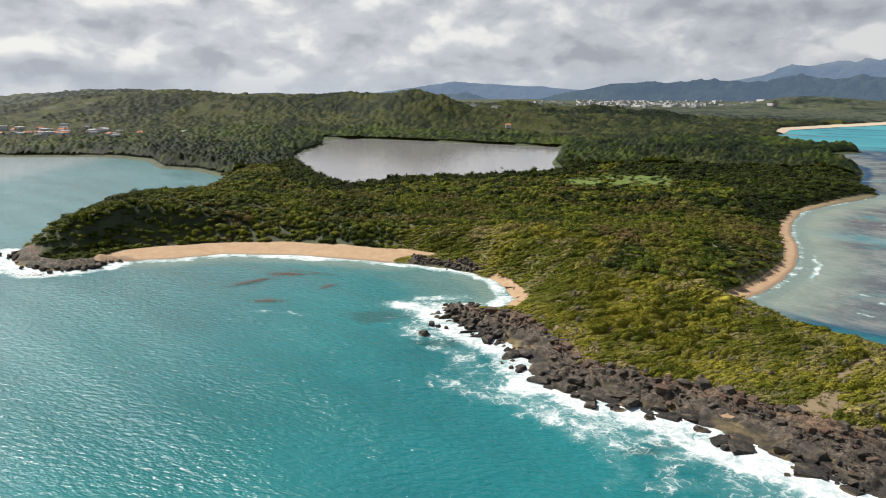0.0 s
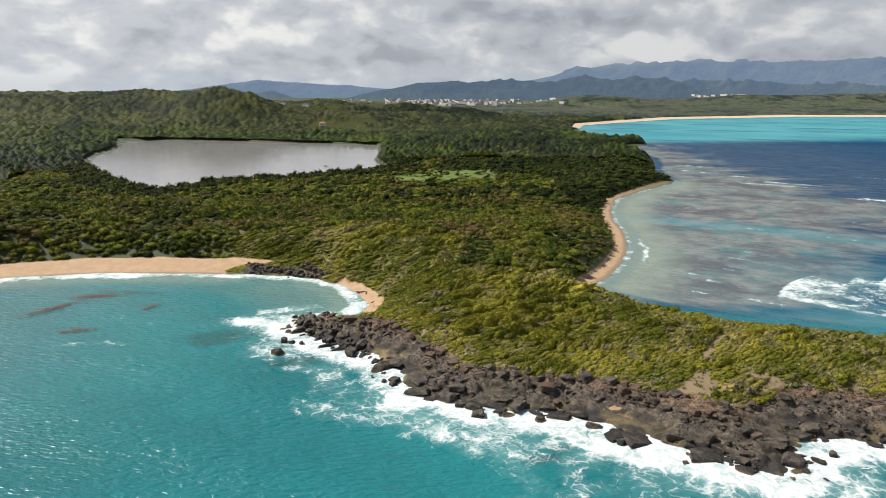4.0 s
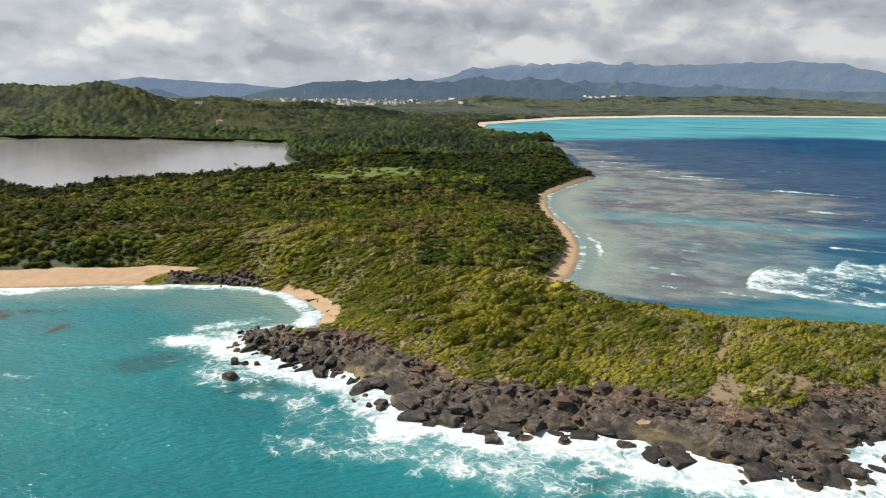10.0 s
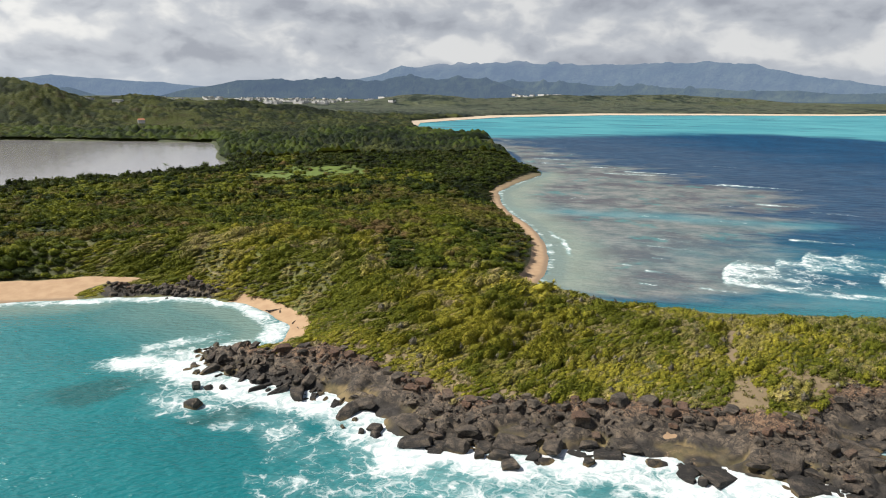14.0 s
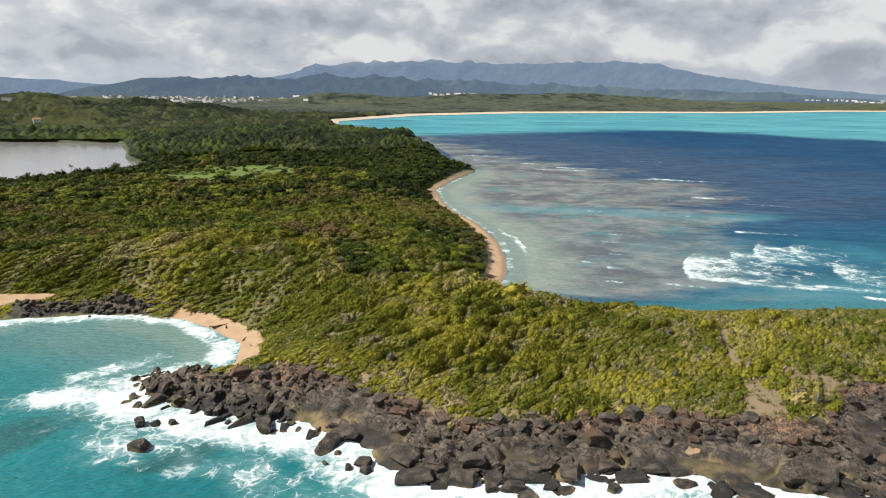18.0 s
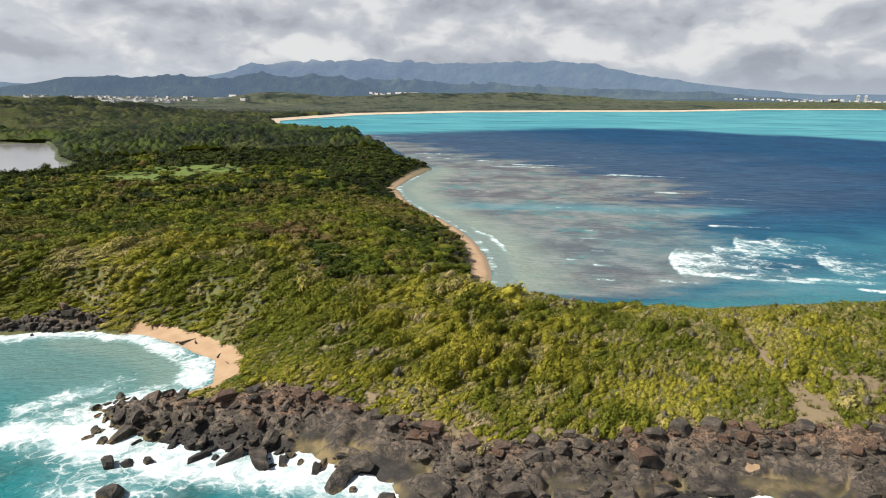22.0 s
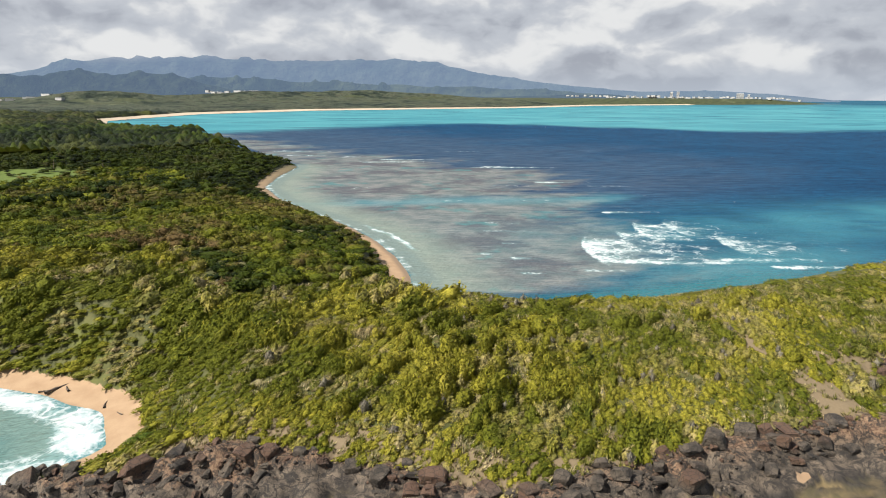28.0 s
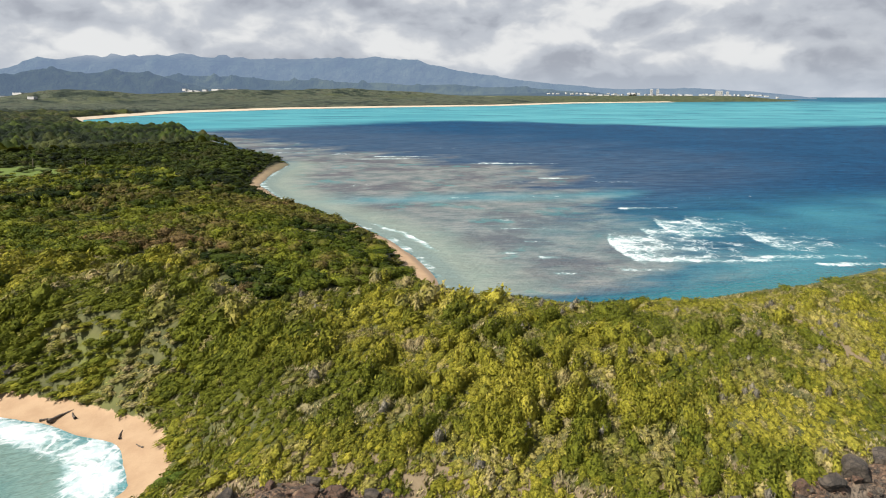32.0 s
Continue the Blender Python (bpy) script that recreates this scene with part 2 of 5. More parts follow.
    chop = n.math("ADD", n.math("MULTIPLY", n.noise(turn, 0.10, 4, 0.6), 1.4), n.math("ADD", n.math("MULTIPLY", n.noise(turn, 0.33, 2, 0.5), 1.5), n.math("MULTIPLY", n.noise(turn, 1.1, 2, 0.5), 0.35)))
    nrm = bump(n, chop, n.math("SUBTRACT", 1.0, n.math("MULTIPLY", foam, 0.75)), 0.48)
    rough = n.math("ADD", 0.17, n.math("MULTIPLY", foam, 0.6))
    wet = principled(n, col, rough, nrm, IOR=1.33, Specular_IOR_Level=n.math("SUBTRACT", 0.33, n.math("MULTIPLY", n.attr("dark_blue"), 0.2)))
    # steep chop of the open bay mirrors little of the sky
    dull = n.add("ShaderNodeBsdfDiffuse", {"Color": col, "Normal": nrm}).outputs[0]
    finish(n, n.add("ShaderNodeMixShader", {0: n.math("MULTIPLY", n.attr("dark_blue"), 0.8), 1: wet, 2: dull}).outputs[0])
    return m


def make_lagoon():
    m, n = material("lagoon_water")
    p = world_pos(n)
    # pale grey base, part of it standing in for reflected sky
    col = n.mix(n.noise(p, 0.01, 4), (0.20, 0.193, 0.20), (0.25, 0.24, 0.247))
    nrm = bump(n, n.math("ADD", n.noise(p, 0.35, 4, 0.6), n.noise(p, 1.5, 3, 0.6)), 0.25, 0.08)
    finish(n, principled(n, col, 0.12, nrm, IOR=1.33))
    return m


def make_leaf(name, a, b, c, dry, vary=1.0, grain=2.4):
    """Foliage: three greens and a dry tone, varied from plant to plant and from spray to spray."""
    m, n = material(name)
    p = world_pos(n)
    t = n.attr("tint")
    isl = n.add("ShaderNodeNewGeometry").outputs["Random Per Island"]
    patch = n.noise(p, 0.035, 4, 0.6)
    col = n.mix(n.ramp(t, 0.15, 0.5), a, b)
    col = n.mix(n.ramp(t, 0.5, 0.85), col, c)
    col = n.mix(n.ramp(n.math("ADD", n.math("MULTIPLY", t, 0.25), patch), 0.73, 0.86), col, dry)
    col = n.mix(n.attr("dry"), col, n.mix(n.ramp(n.noise(p, 0.5, 4, 0.6), 0.4, 0.6), dry, n.mix(0.5, dry, c)))
    # leaf by leaf: some sprays bronze or dark, some fresh
    col = n.mix(n.math("MULTIPLY", n.ramp(isl, 0.6, 1.0), vary), col, n.mix(1.0, col, (1.35, 1.3, 1.2), "MULTIPLY"))
    col = n.mix(n.math("MULTIPLY", n.ramp(isl, 0.45, 0.0), vary), col, n.mix(1.0, col, (0.5, 0.56, 0.58), "MULTIPLY"))
    col = n.mix(n.ramp(n.noise(p, grain, 4, 0.7), 0.36, 0.60), n.mix(1.0, col, (0.5, 0.52, 0.55), "MULTIPLY"), col)
    d = n.add("ShaderNodeBsdfPrincipled", {"Base Color": col, "Roughness": 0.6, "Specular IOR Level": 0.08, "Normal": bump(n, n.noise(p, 1.5 * grain, 3, 0.7), 0.8, 0.75 / grain)})
    tr = n.add("ShaderNodeBsdfTranslucent", {"Color": n.mix(0.4, col, (0.18, 0.20, 0.02))})
    mx = n.add("ShaderNodeMixShader", {0: 0.16, 1: d.outputs[0], 2: tr.outputs[0]})
    finish(n, mx.outputs[0])
    return m


def make_plain(name, a, b, scale=1.0, rough=0.8, strength=0.3):
    m, n = material(name)
    p = world_pos(n)
    f = n.noise(p, scale, 6, 0.62)
    oi = n.add("ShaderNodeObjectInfo").outputs["Random"]
    col = n.mix(n.ramp(f, 0.3, 0.7), a, b)
    col = n.mix(n.math("MULTIPLY", oi, 0.35), col, n.mix(0.5, col, b))
    finish(n, principled(n, col, rough, bump(n, f, strength, 0.2 / scale)))
    return m


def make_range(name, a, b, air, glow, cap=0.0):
    """Far mountains, a backdrop of distance: wooded slopes, bluish airlight added to them as emission."""
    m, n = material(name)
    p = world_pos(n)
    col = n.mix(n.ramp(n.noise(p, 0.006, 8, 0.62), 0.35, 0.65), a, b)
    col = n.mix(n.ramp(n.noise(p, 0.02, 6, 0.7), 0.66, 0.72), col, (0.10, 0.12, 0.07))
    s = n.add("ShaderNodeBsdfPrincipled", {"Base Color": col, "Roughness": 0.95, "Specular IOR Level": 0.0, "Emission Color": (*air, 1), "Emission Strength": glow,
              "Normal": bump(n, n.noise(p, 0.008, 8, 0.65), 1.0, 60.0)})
    # summits fade to clear, standing in for low cloud across them
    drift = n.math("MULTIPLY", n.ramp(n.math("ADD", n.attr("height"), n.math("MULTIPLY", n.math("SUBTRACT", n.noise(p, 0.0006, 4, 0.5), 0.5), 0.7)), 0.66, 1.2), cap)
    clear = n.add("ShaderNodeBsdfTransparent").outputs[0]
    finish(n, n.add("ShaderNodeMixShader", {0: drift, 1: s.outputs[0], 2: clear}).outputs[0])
    return m


GROUND, SEA, LAGOON = make_ground(), make_sea(), make_lagoon()
SHRUB = make_leaf("shrub_foliage", (0.145, 0.158, 0.018), (0.275, 0.255, 0.030), (0.38, 0.338, 0.048), (0.40, 0.32, 0.165))
TREE = make_leaf("tree_foliage", (0.017, 0.030, 0.005), (0.066, 0.090, 0.010), (0.18, 0.195, 0.020), (0.16, 0.11, 0.045))
# distant foliage, greyed and then paled: air haze put into the leaf colour
HAZED_FAR_TREE = make_leaf("far_hazed_foliage", (0.013, 0.019, 0.008), (0.032, 0.042, 0.014), (0.078, 0.088, 0.024), (0.070, 0.062, 0.030), 0.0, 0.22)
COAST_HAZE_TREE = make_leaf("coastal_haze_foliage", (0.026, 0.037, 0.031), (0.058, 0.074, 0.052), (0.115, 0.130, 0.085), (0.11, 0.11, 0.075), 0.0, 0.1)
# mangrove green, also used to darken woods lying in cloud shadow
MANGROVE_AND_SHADOW = make_leaf("mangrove_and_shadowed_foliage", (0.009, 0.015, 0.005), (0.023, 0.036, 0.007), (0.062, 0.085, 0.013), (0.06, 0.06, 0.02))
BARK = make_plain("bark", (0.10, 0.075, 0.05), (0.20, 0.16, 0.12), 2.0, 0.9)

# ---- the lie of the land ----
# shore of the seaward side, from the point to the western bay (x, y), then inland round the back
SOUTH = [260, 150, 180, 140, 130, 139, 100, 147, 88, 147, 84, 137, 79, 127, 72, 132, 60, 138, 50, 145, 35, 152, 24, 156, 10, 159, -5, 163, -10, 172, -17, 184, -22, 193,
         -30, 196, -37, 201, -45, 206, -55, 217, -61, 229, -50, 227, -39, 234, -38, 247, -46, 261, -53, 270, -62, 279, -78, 286, -92, 288, -122, 288, -142, 287, -168, 285]
WEST = [-189, 279, -206, 273, -226, 255, -248, 241, -250, 224, -265, 212, -291, 217, -316, 232, -332, 272, -346, 315, -348, 365, -372, 440, -405, 530, -425, 568, -500, 610,
        -555, 616, -633, 682, -715, 703, -766, 694, -823, 672, -1000, 600, -1500, 250, -3000, -300, -30000, -3000]
NORTH = [-30000, 30000, 20000, 40000, 20000, 20000, 9500, 6000, 7600, 3900, 7000, 3300, 5200, 3650, 3830, 3600, 2600, 3060, 1900, 3010, 1250, 2900, 645, 2480, 390, 2110, 262, 1905, 228, 1700,
         205, 1450, 222, 1300, 250, 1240, 292, 1200, 288, 1172, 262, 1150, 200, 1098, 186, 1076, 214, 1048, 229, 985, 234, 920, 222, 850, 201, 765, 190, 705, 198, 673, 190, 650, 146, 589, 117, 540, 103, 483,
         98, 448, 97, 410, 94, 383, 88, 351, 79, 322, 69, 298, 59, 281, 64, 270, 78, 250, 105, 234, 150, 222, 260, 205]
LAGOON_SHORE = [-509, 842, -560, 1010, -636, 1150, -556, 1178, -451, 1172, -303, 1140, -238, 1131, -166, 1103, -140, 950, -131, 850, -96, 742, -110, 690, -150, 662, -200, 610, -240, 585, -256, 520, -300, 560, -352, 620, -440, 720]


def pairs(flat_list):
    return np.array(flat_list, float).reshape(-1, 2)


COAST = np.concatenate([pairs(SOUTH), pairs(WEST), pairs(NORTH)])
LAGOON_LINE = pairs(LAGOON_SHORE)


def vnoise(x, y, seed=0):
    """Smooth value noise in 0..1."""
    xi, yi = np.floor(x), np.floor(y)
    fx, fy = x - xi, y - yi
    fx, fy = fx * fx * (3 - 2 * fx), fy * fy * (3 - 2 * fy)

    def h(a, b):
        s = np.sin(a * 127.1 + b * 311.7 + seed * 74.7) * 43758.5453
        return s - np.floor(s)

    return (h(xi, yi) * (1 - fx) + h(xi + 1, yi) * fx) * (1 - fy) + (h(xi, yi + 1) * (1 - fx) + h(xi + 1, yi + 1) * fx) * fy


def fbm(x, y, octaves=4, seed=0, gain=0.5):
    v, a, s = 0.0, 1.0, 0.0
    for i in range(octaves):
        v, s = v + a * vnoise(x * 2**i + 17.3 * i, y * 2**i - 9.1 * i, seed + i), s + a
        a *= gain
    return v / s


def signed(poly, x, y):
    """Distance to a closed outline, positive inside."""
    best, inside = np.full(x.shape, 1e12), np.zeros(x.shape, bool)
    for (ax, ay), (bx, by) in zip(poly, np.roll(poly, -1, 0)):
        ex, ey = bx - ax, by - ay
        k = np.clip(((x - ax) * ex + (y - ay) * ey) / (ex * ex + ey * ey + 1e-9), 0, 1)
        best = np.minimum(best, (x - ax - k * ex) ** 2 + (y - ay - k * ey) ** 2)
        if ay != by:
            inside ^= ((ay > y) != (by > y)) & (x < ex * (y - ay) / ey + ax)
    return np.where(inside, 1, -1) * np.sqrt(best)


def along(line, x, y):
    """Distance to an open line."""
    best = np.full(x.shape, 1e12)
    for (ax, ay), (bx, by) in zip(line[:-1], line[1:]):
        ex, ey = bx - ax, by - ay
        k = np.clip(((x - ax) * ex + (y - ay) * ey) / (ex * ex + ey * ey + 1e-9), 0, 1)
        best = np.minimum(best, (x - ax - k * ex) ** 2 + (y - ay - k * ey) ** 2)
    return np.sqrt(best)


def step(v, lo, hi):
    k = np.clip((v - lo) / (hi - lo), 0, 1)
    return k * k * (3 - 2 * k)


def blocks(x, y, cell, seed):
    """Broken bedrock: tilted slabs of random height, cell by cell, and the distance to the joint."""
    u, v = x / cell, y / cell
    bi, bj = np.floor(u), np.floor(v)
    best, second, level = np.full(x.shape, 9.0), np.full(x.shape, 9.0), np.zeros(x.shape)

    def h(a, b, k):
        s = np.sin(a * 127.1 + b * 311.7 + (seed + k) * 74.7) * 43758.5453
        return s - np.floor(s)

    for i in (-1, 0, 1):
        for j in (-1, 0, 1):
            ci, cj = bi + i, bj + j
            ex, ey = u - ci - h(ci, cj, 0), v - cj - h(ci, cj, 1)
            q = ex * ex + ey * ey
            lv = h(ci, cj, 2) - 0.5 + (h(ci, cj, 3) - 0.5) * ex * 0.9 + (h(ci, cj, 4) - 0.5) * ey * 0.9
            closer = q < best
            second = np.where(closer, best, np.minimum(second, q))
            level = np.where(closer, lv, level)
            best = np.minimum(best, q)
    return level, np.sqrt(second) - np.sqrt(best)


def hump(x, y, cx, cy, rx, ry, turn=0.0):
    c, s = math.cos(radians(turn)), math.sin(radians(turn))
    u, v = (x - cx) * c + (y - cy) * s, -(x - cx) * s + (y - cy) * c
    return np.exp(-((u / rx) ** 2) - (v / ry) ** 2)


BEACH_A = pairs([-238, 248, -226, 255, -206, 273, -189, 279, -168, 285, -142, 287, -105, 288])
BEACH_B = pairs([-64, 279, -53, 270, -46, 261, -38, 247, -40, 236])
BEACH_C = pairs([190, 655, 180, 640, 146, 589, 117, 540, 103, 483, 98, 448, 96, 400, 90, 355, 79, 322, 69, 298, 58, 279])
ROCKY = pairs([260, 150, 180, 142, 130, 142, 100, 148, 79, 132, 50, 147, 24, 158, -5, 166, -14, 184, -28, 198, -45, 208, -60, 228])
ROCKY_B = pairs([-100, 292, -78, 290, -64, 284])
ROCKY_C = pairs([-248, 238, -252, 224, -265, 214, -291, 219, -316, 234])


def lay(x, y):
    """Height of the ground and its cover at places x, y: z, sand, rock, wet, wood, inland distance."""
    d = signed(COAST, x, y)
    d = d + ((fbm(x / 6, y / 6, 4, 9) - 0.5) * 9 - 1.6 * step(x, -10, 15)) * step(along(ROCKY, x, y), 18, 9)
    wobble = (fbm(x / 14, y / 14, 3, 5) - 0.5) * 5
    dn = d + wobble * step(np.abs(d), 0, 10) * 0.6
    a, b, c = along(BEACH_A, x, y), along(BEACH_B, x, y), along(BEACH_C, x, y)
    r, rb, rc = along(ROCKY, x, y), along(ROCKY_B, x, y), along(ROCKY_C, x, y)
    lag = signed(LAGOON_LINE, x, y)
    rockw = 13 + 5 * step(x, 20, 60) - 6 * step(-x, 20, 50) * step(y, 195, 205)
    rock = step(rockw + wobble - np.minimum(r, np.maximum(d, 0) * 3 + 100 * (r > 26)), -4, 4)
    rock = rock * step(b, 5, 11)
    rock = np.maximum(rock, step(3.4 + wobble * 0.9 - rb, -2, 2.5))
    rock = np.maximum(rock, step(10 + wobble * 0.6 - rc, -3, 3))
    wa, wb, wc = 22 + wobble, 9.5 + wobble * 0.4, 8.2 + wobble * 0.5
    sand = np.maximum(step(wa - a, -1.5, 1.5), np.maximum(step(wb - b, -1.5, 1.5), step(wc - c, -1.5, 1.5)))
    back = np.maximum(np.maximum(wa * step(60 - a, 0, 25), wb * step(30 - b, 0, 14)), wc * step(20 - c, 0, 10))
    sand *= 1 - step(rock, 0.3, 0.6) * (r < 24)
    sand *= 1 - step(rb, 13, 9)
    sand = np.maximum(sand, step(-d, 1, 5))
    # general rise from the shore
    rise = (6.5 - 2.2 * step(300 - y, 20, 60) * step(x, -30, 10)) * (1 - np.exp(-np.maximum(dn - back, 0) / 16)) + np.minimum(np.maximum(dn, 0) * 0.1, 2.0)
    z = rise
    hill = step(dn - back, 0, 24)
    z = z + hill * (3.2 * hump(x, y, 100, 195, 70, 30, -12) + 1.2 * hump(x, y, 20, 218, 50, 26, -14) + 6.0 * hump(x, y, -30, 278, 42, 24, -30))
    z = z + hill * (7.0 * hump(x, y, -80, 325, 60, 32, 10) + 16 * hump(x, y, -275, 285, 45, 75, 25) + 9 * hump(x, y, -225, 360, 90, 45, 20))
    z = z + 3.0 * hump(x, y, 20, 330, 80, 70) - 2.0 * hump(x, y, 0, 600, 120, 160)
    z = z + (fbm(x / 40, y / 40, 4, 2) - 0.5) * 4 * step(d, 8, 40)
    # low ground round the lagoon
    low = step(-lag, 130, 10)
    z = z * (1 - low * 0.75) + 0.8 * low
    # hills inland
    rr = np.hypot(x, y)
    inland = step(d, 60, 500)
    hills = 62 * hump(x, y, -570, 1500, 130, 120) + 46 * hump(x, y, -790, 1640, 250, 180) + 26 * hump(x, y, -330, 1560, 140, 110) + 40 * hump(x, y, -1250, 1500, 420, 300)
    hills = hills + 70 * hump(x, y, -1900, 1750, 700, 420) + 52 * hump(x, y, -1000, 2100, 800, 350) + 26 * hump(x, y, 0, 1750, 300, 120) + 14 * hump(x, y, 120, 1350, 90, 160)
    hills = hills + 42 * hump(x, y, 1500, 4250, 1000, 420, 20) + 40 * hump(x, y, 600, 4000, 300, 260) + 44 * hump(x, y, 2600, 4300, 700, 300) + 24 * hump(x, y, -430, 1950, 110, 100) + 25 * hump(x, y, -240, 2050, 130, 100) + 20 * hump(x, y, -60, 2180, 110, 90)
    hills = hills + 9 * step(rr, 3600, 5200) * step(x / np.maximum(y, 1), 0.14, 0.26) + 30 * np.clip((rr - 2500) / 4000, 0, 1)
    z = z + inland * hills * (0.75 + 0.5 * fbm(x / 260, y / 260, 5, 11))
    # beaches are low
    shelf = np.minimum(np.maximum(d, 0) * 0.13, 3.0)
    z = z * (1 - sand) + shelf * sand
    # rock shelf: steps and broken blocks
    west = step(-x, 8, 24) * step(y, 180, 196)
    ledge = 1.5 * step(dn, -0.5, 4) + 1.4 * step(dn, 4, 9) + 2.4 * step(dn, 9 + 4 * (fbm(x / 7, y / 7, 3, 36) - 0.5), 15)
    ux, uy = x + 3.0 * fbm(x / 8, y / 8, 3, 77), (y + 0.28 * x + 3.0 * fbm(x / 8, y / 8, 3, 78)) * 1.7
    l1, e1 = blocks(ux, uy, 9.5, 3)
    l2, e2 = blocks(ux + 7, uy, 3.1, 13)
    l3, e3 = blocks(x * 1.0 + 2 * fbm(x / 4, y / 4, 2, 79), y * 1.3, 1.5, 19)
    tame = 1 - 0.75 * np.maximum(hump(x, y, 56, 155, 22, 9, -25), hump(x, y, -18, 195, 8, 6))
    broken = np.maximum(step(fbm(x / 11, y / 11, 3, 35), 0.47, 0.60), west) * step(tame, 0.3, 0.8)
    k1, k2, k3 = step(e1, 0, 0.22), step(e2, 0, 0.26), step(e3, 0, 0.3)
    rough = (l1 * 1.7 + 0.7 * step(e1, 0, 0.6)) * k1 * tame - 1.4 * (1 - step(e1, 0, 0.13)) * tame
    rough = rough + (0.25 + 0.75 * broken) * (l2 * 1.6 * k2 + 0.45 * step(e2, 0, 0.45) - 0.5 * (1 - step(e2, 0, 0.14))) + (0.3 + 0.6 * broken) * (l3 * 0.9 * k3 - 0.2 * (1 - k3)) + (fbm(x / 14, y / 14, 3, 31) - 0.5) * 2.0 + (fbm(x / 2.4, y / 2.4, 2, 33) - 0.5) * 0.4
    rough = rough + 1.3 * west * step(dn, 3, 8)
    ledge = ledge + 1.2 * step(dn, 1, 9) * step(rb, 14, 9)
    lip = ledge + rough * step(d, -2, 3)
    dip = 0.05 * x + 0.10 * y + 1.2 * (fbm(x / 16, y / 16, 3, 38) - 0.5)
    bed = (lip + dip) / 1.25
    bed = np.floor(bed) + step(bed - np.floor(bed), 0.45, 0.95)
    lip = lip * 0.5 + (bed * 1.25 - dip) * 0.5
    z = z * (1 - rock) + np.maximum(lip, 0.1) * rock
    pool = np.maximum(step(hump(x, y, 42, 150.5, 11, 4.0, -20), 0.3, 0.6), 0.8 * step(hump(x, y, -33, 216, 4.5, 2.2, 20), 0.35, 0.6)) * rock
    z = z * (1 - pool) + 0.8 * pool
    sand = np.maximum(sand, pool * 0.35)
    sand = np.maximum(sand, 0.8 * step(hump(x, y, 45.5, 156, 2.2, 1.2, 20) + fbm(x / 1.5, y / 1.5, 2, 37) - 0.5, 0.3, 0.7))
    # below the water
    z = np.where(d < 0, np.maximum(d * 0.25, -8.0), z + 0.05)
    z = np.where(lag > 0, -1.5 * step(lag, 0, 8), z)
    wet = step(d, 3.2, 1.2) * np.maximum(sand, 0) + rock * step(z, 2.0, 0.8) * 0.9
    wood = np.maximum(step(rr, 420, 800), step(-x, 110, 150) * step(d, 4, 14) * (1 - sand) * (1 - rock))
    return z, sand, rock, wet, wood, d


EYE = np.array([-20.0, 60.0, 70.0])


def afar(p):
    """Lays what is farther than 2.6 km closer together along the line of sight, with the earth's curve."""
    q = np.array(p, float)
    v = q - EYE
    r = np.hypot(v[:, 0], v[:, 1])
    v[:, 2] -= r * r / 14.6e6
    e = np.maximum(r - 2600, 0)
    k = np.where(r > 2600, (2600 + e / (1 + e / 2250)) / np.maximum(r, 1), 1.0)
    return EYE + v * k[:, None]


def mesh_of(name, verts, tris, mat, attrs=None, smooth=True):
    """A mesh object from arrays: verts (n, 3), tris (m, 3)."""
    me = bpy.data.meshes.new(name)
    verts, tris = np.asarray(verts, np.float32), np.asarray(tris, np.int32)
    w = tris.shape[1]
    me.vertices.add(len(verts))
    me.vertices.foreach_set("co", verts.ravel())
    me.loops.add(tris.size)
    me.loops.foreach_set("vertex_index", tris.ravel())
    me.polygons.add(len(tris))
    me.polygons.foreach_set("loop_start", np.arange(0, tris.size, w, dtype=np.int32))
    me.polygons.foreach_set("loop_total", np.full(len(tris), w, np.int32))
    me.polygons.foreach_set("use_smooth", np.full(len(tris), smooth, bool))
    for key, v in (attrs or {}).items():
        me.attributes.new(key, "FLOAT", "POINT").data.foreach_set("value", np.asarray(v, np.float32))
    me.update(calc_edges=True)
    me.materials.append(mat)
    return new(name, me)


def grow(start, first, rate, end):
    """Steps that widen away from start."""
    out, s = [], first
    v = start
    sign = 1 if end > start else -1
    while (end - v) * sign > 0:
        v += s * sign
        s *= rate
        out.append(v)
    return out


def axis(spans, first, rate, lo, hi):
    core = np.concatenate([np.arange(a, b, s) for a, b, s in spans])
    return np.array(grow(core[0], first, rate, lo)[::-1] + list(core) + grow(core[-1], first, rate, hi))


def quads(nx, ny):
    i = np.arange(nx * ny).reshape(ny, nx)
    return np.stack([i[:-1, :-1], i[:-1, 1:], i[1:, 1:], i[1:, :-1]], -1).reshape(-1, 4)


gx = axis([(-360, -120, 2.5), (-120, -66, 1.2), (-66, 104, 0.5), (104, 270, 2.0)], 4, 1.07, -26000, 16000)
gy = axis([(122, 232, 0.5), (232, 330, 1.2), (330, 700, 4.0)], 6, 1.055, 0, 26000)
X, Y = [a.ravel() for a in np.meshgrid(gx, gy)]
Z, sand, rock, wet, wood, inland = lay(X, Y)
worn = Z.reshape(len(gy), len(gx)).copy()
for _ in range(1):
    pad = np.pad(worn, 1, mode="edge")
    worn = 0.25 * worn + 0.125 * (pad[:-2, 1:-1] + pad[2:, 1:-1] + pad[1:-1, :-2] + pad[1:-1, 2:]) + 0.0625 * (pad[:-2, :-2] + pad[:-2, 2:] + pad[2:, :-2] + pad[2:, 2:])
Z = np.where((rock > 0.3) & (Z > 0), worn.ravel(), Z)
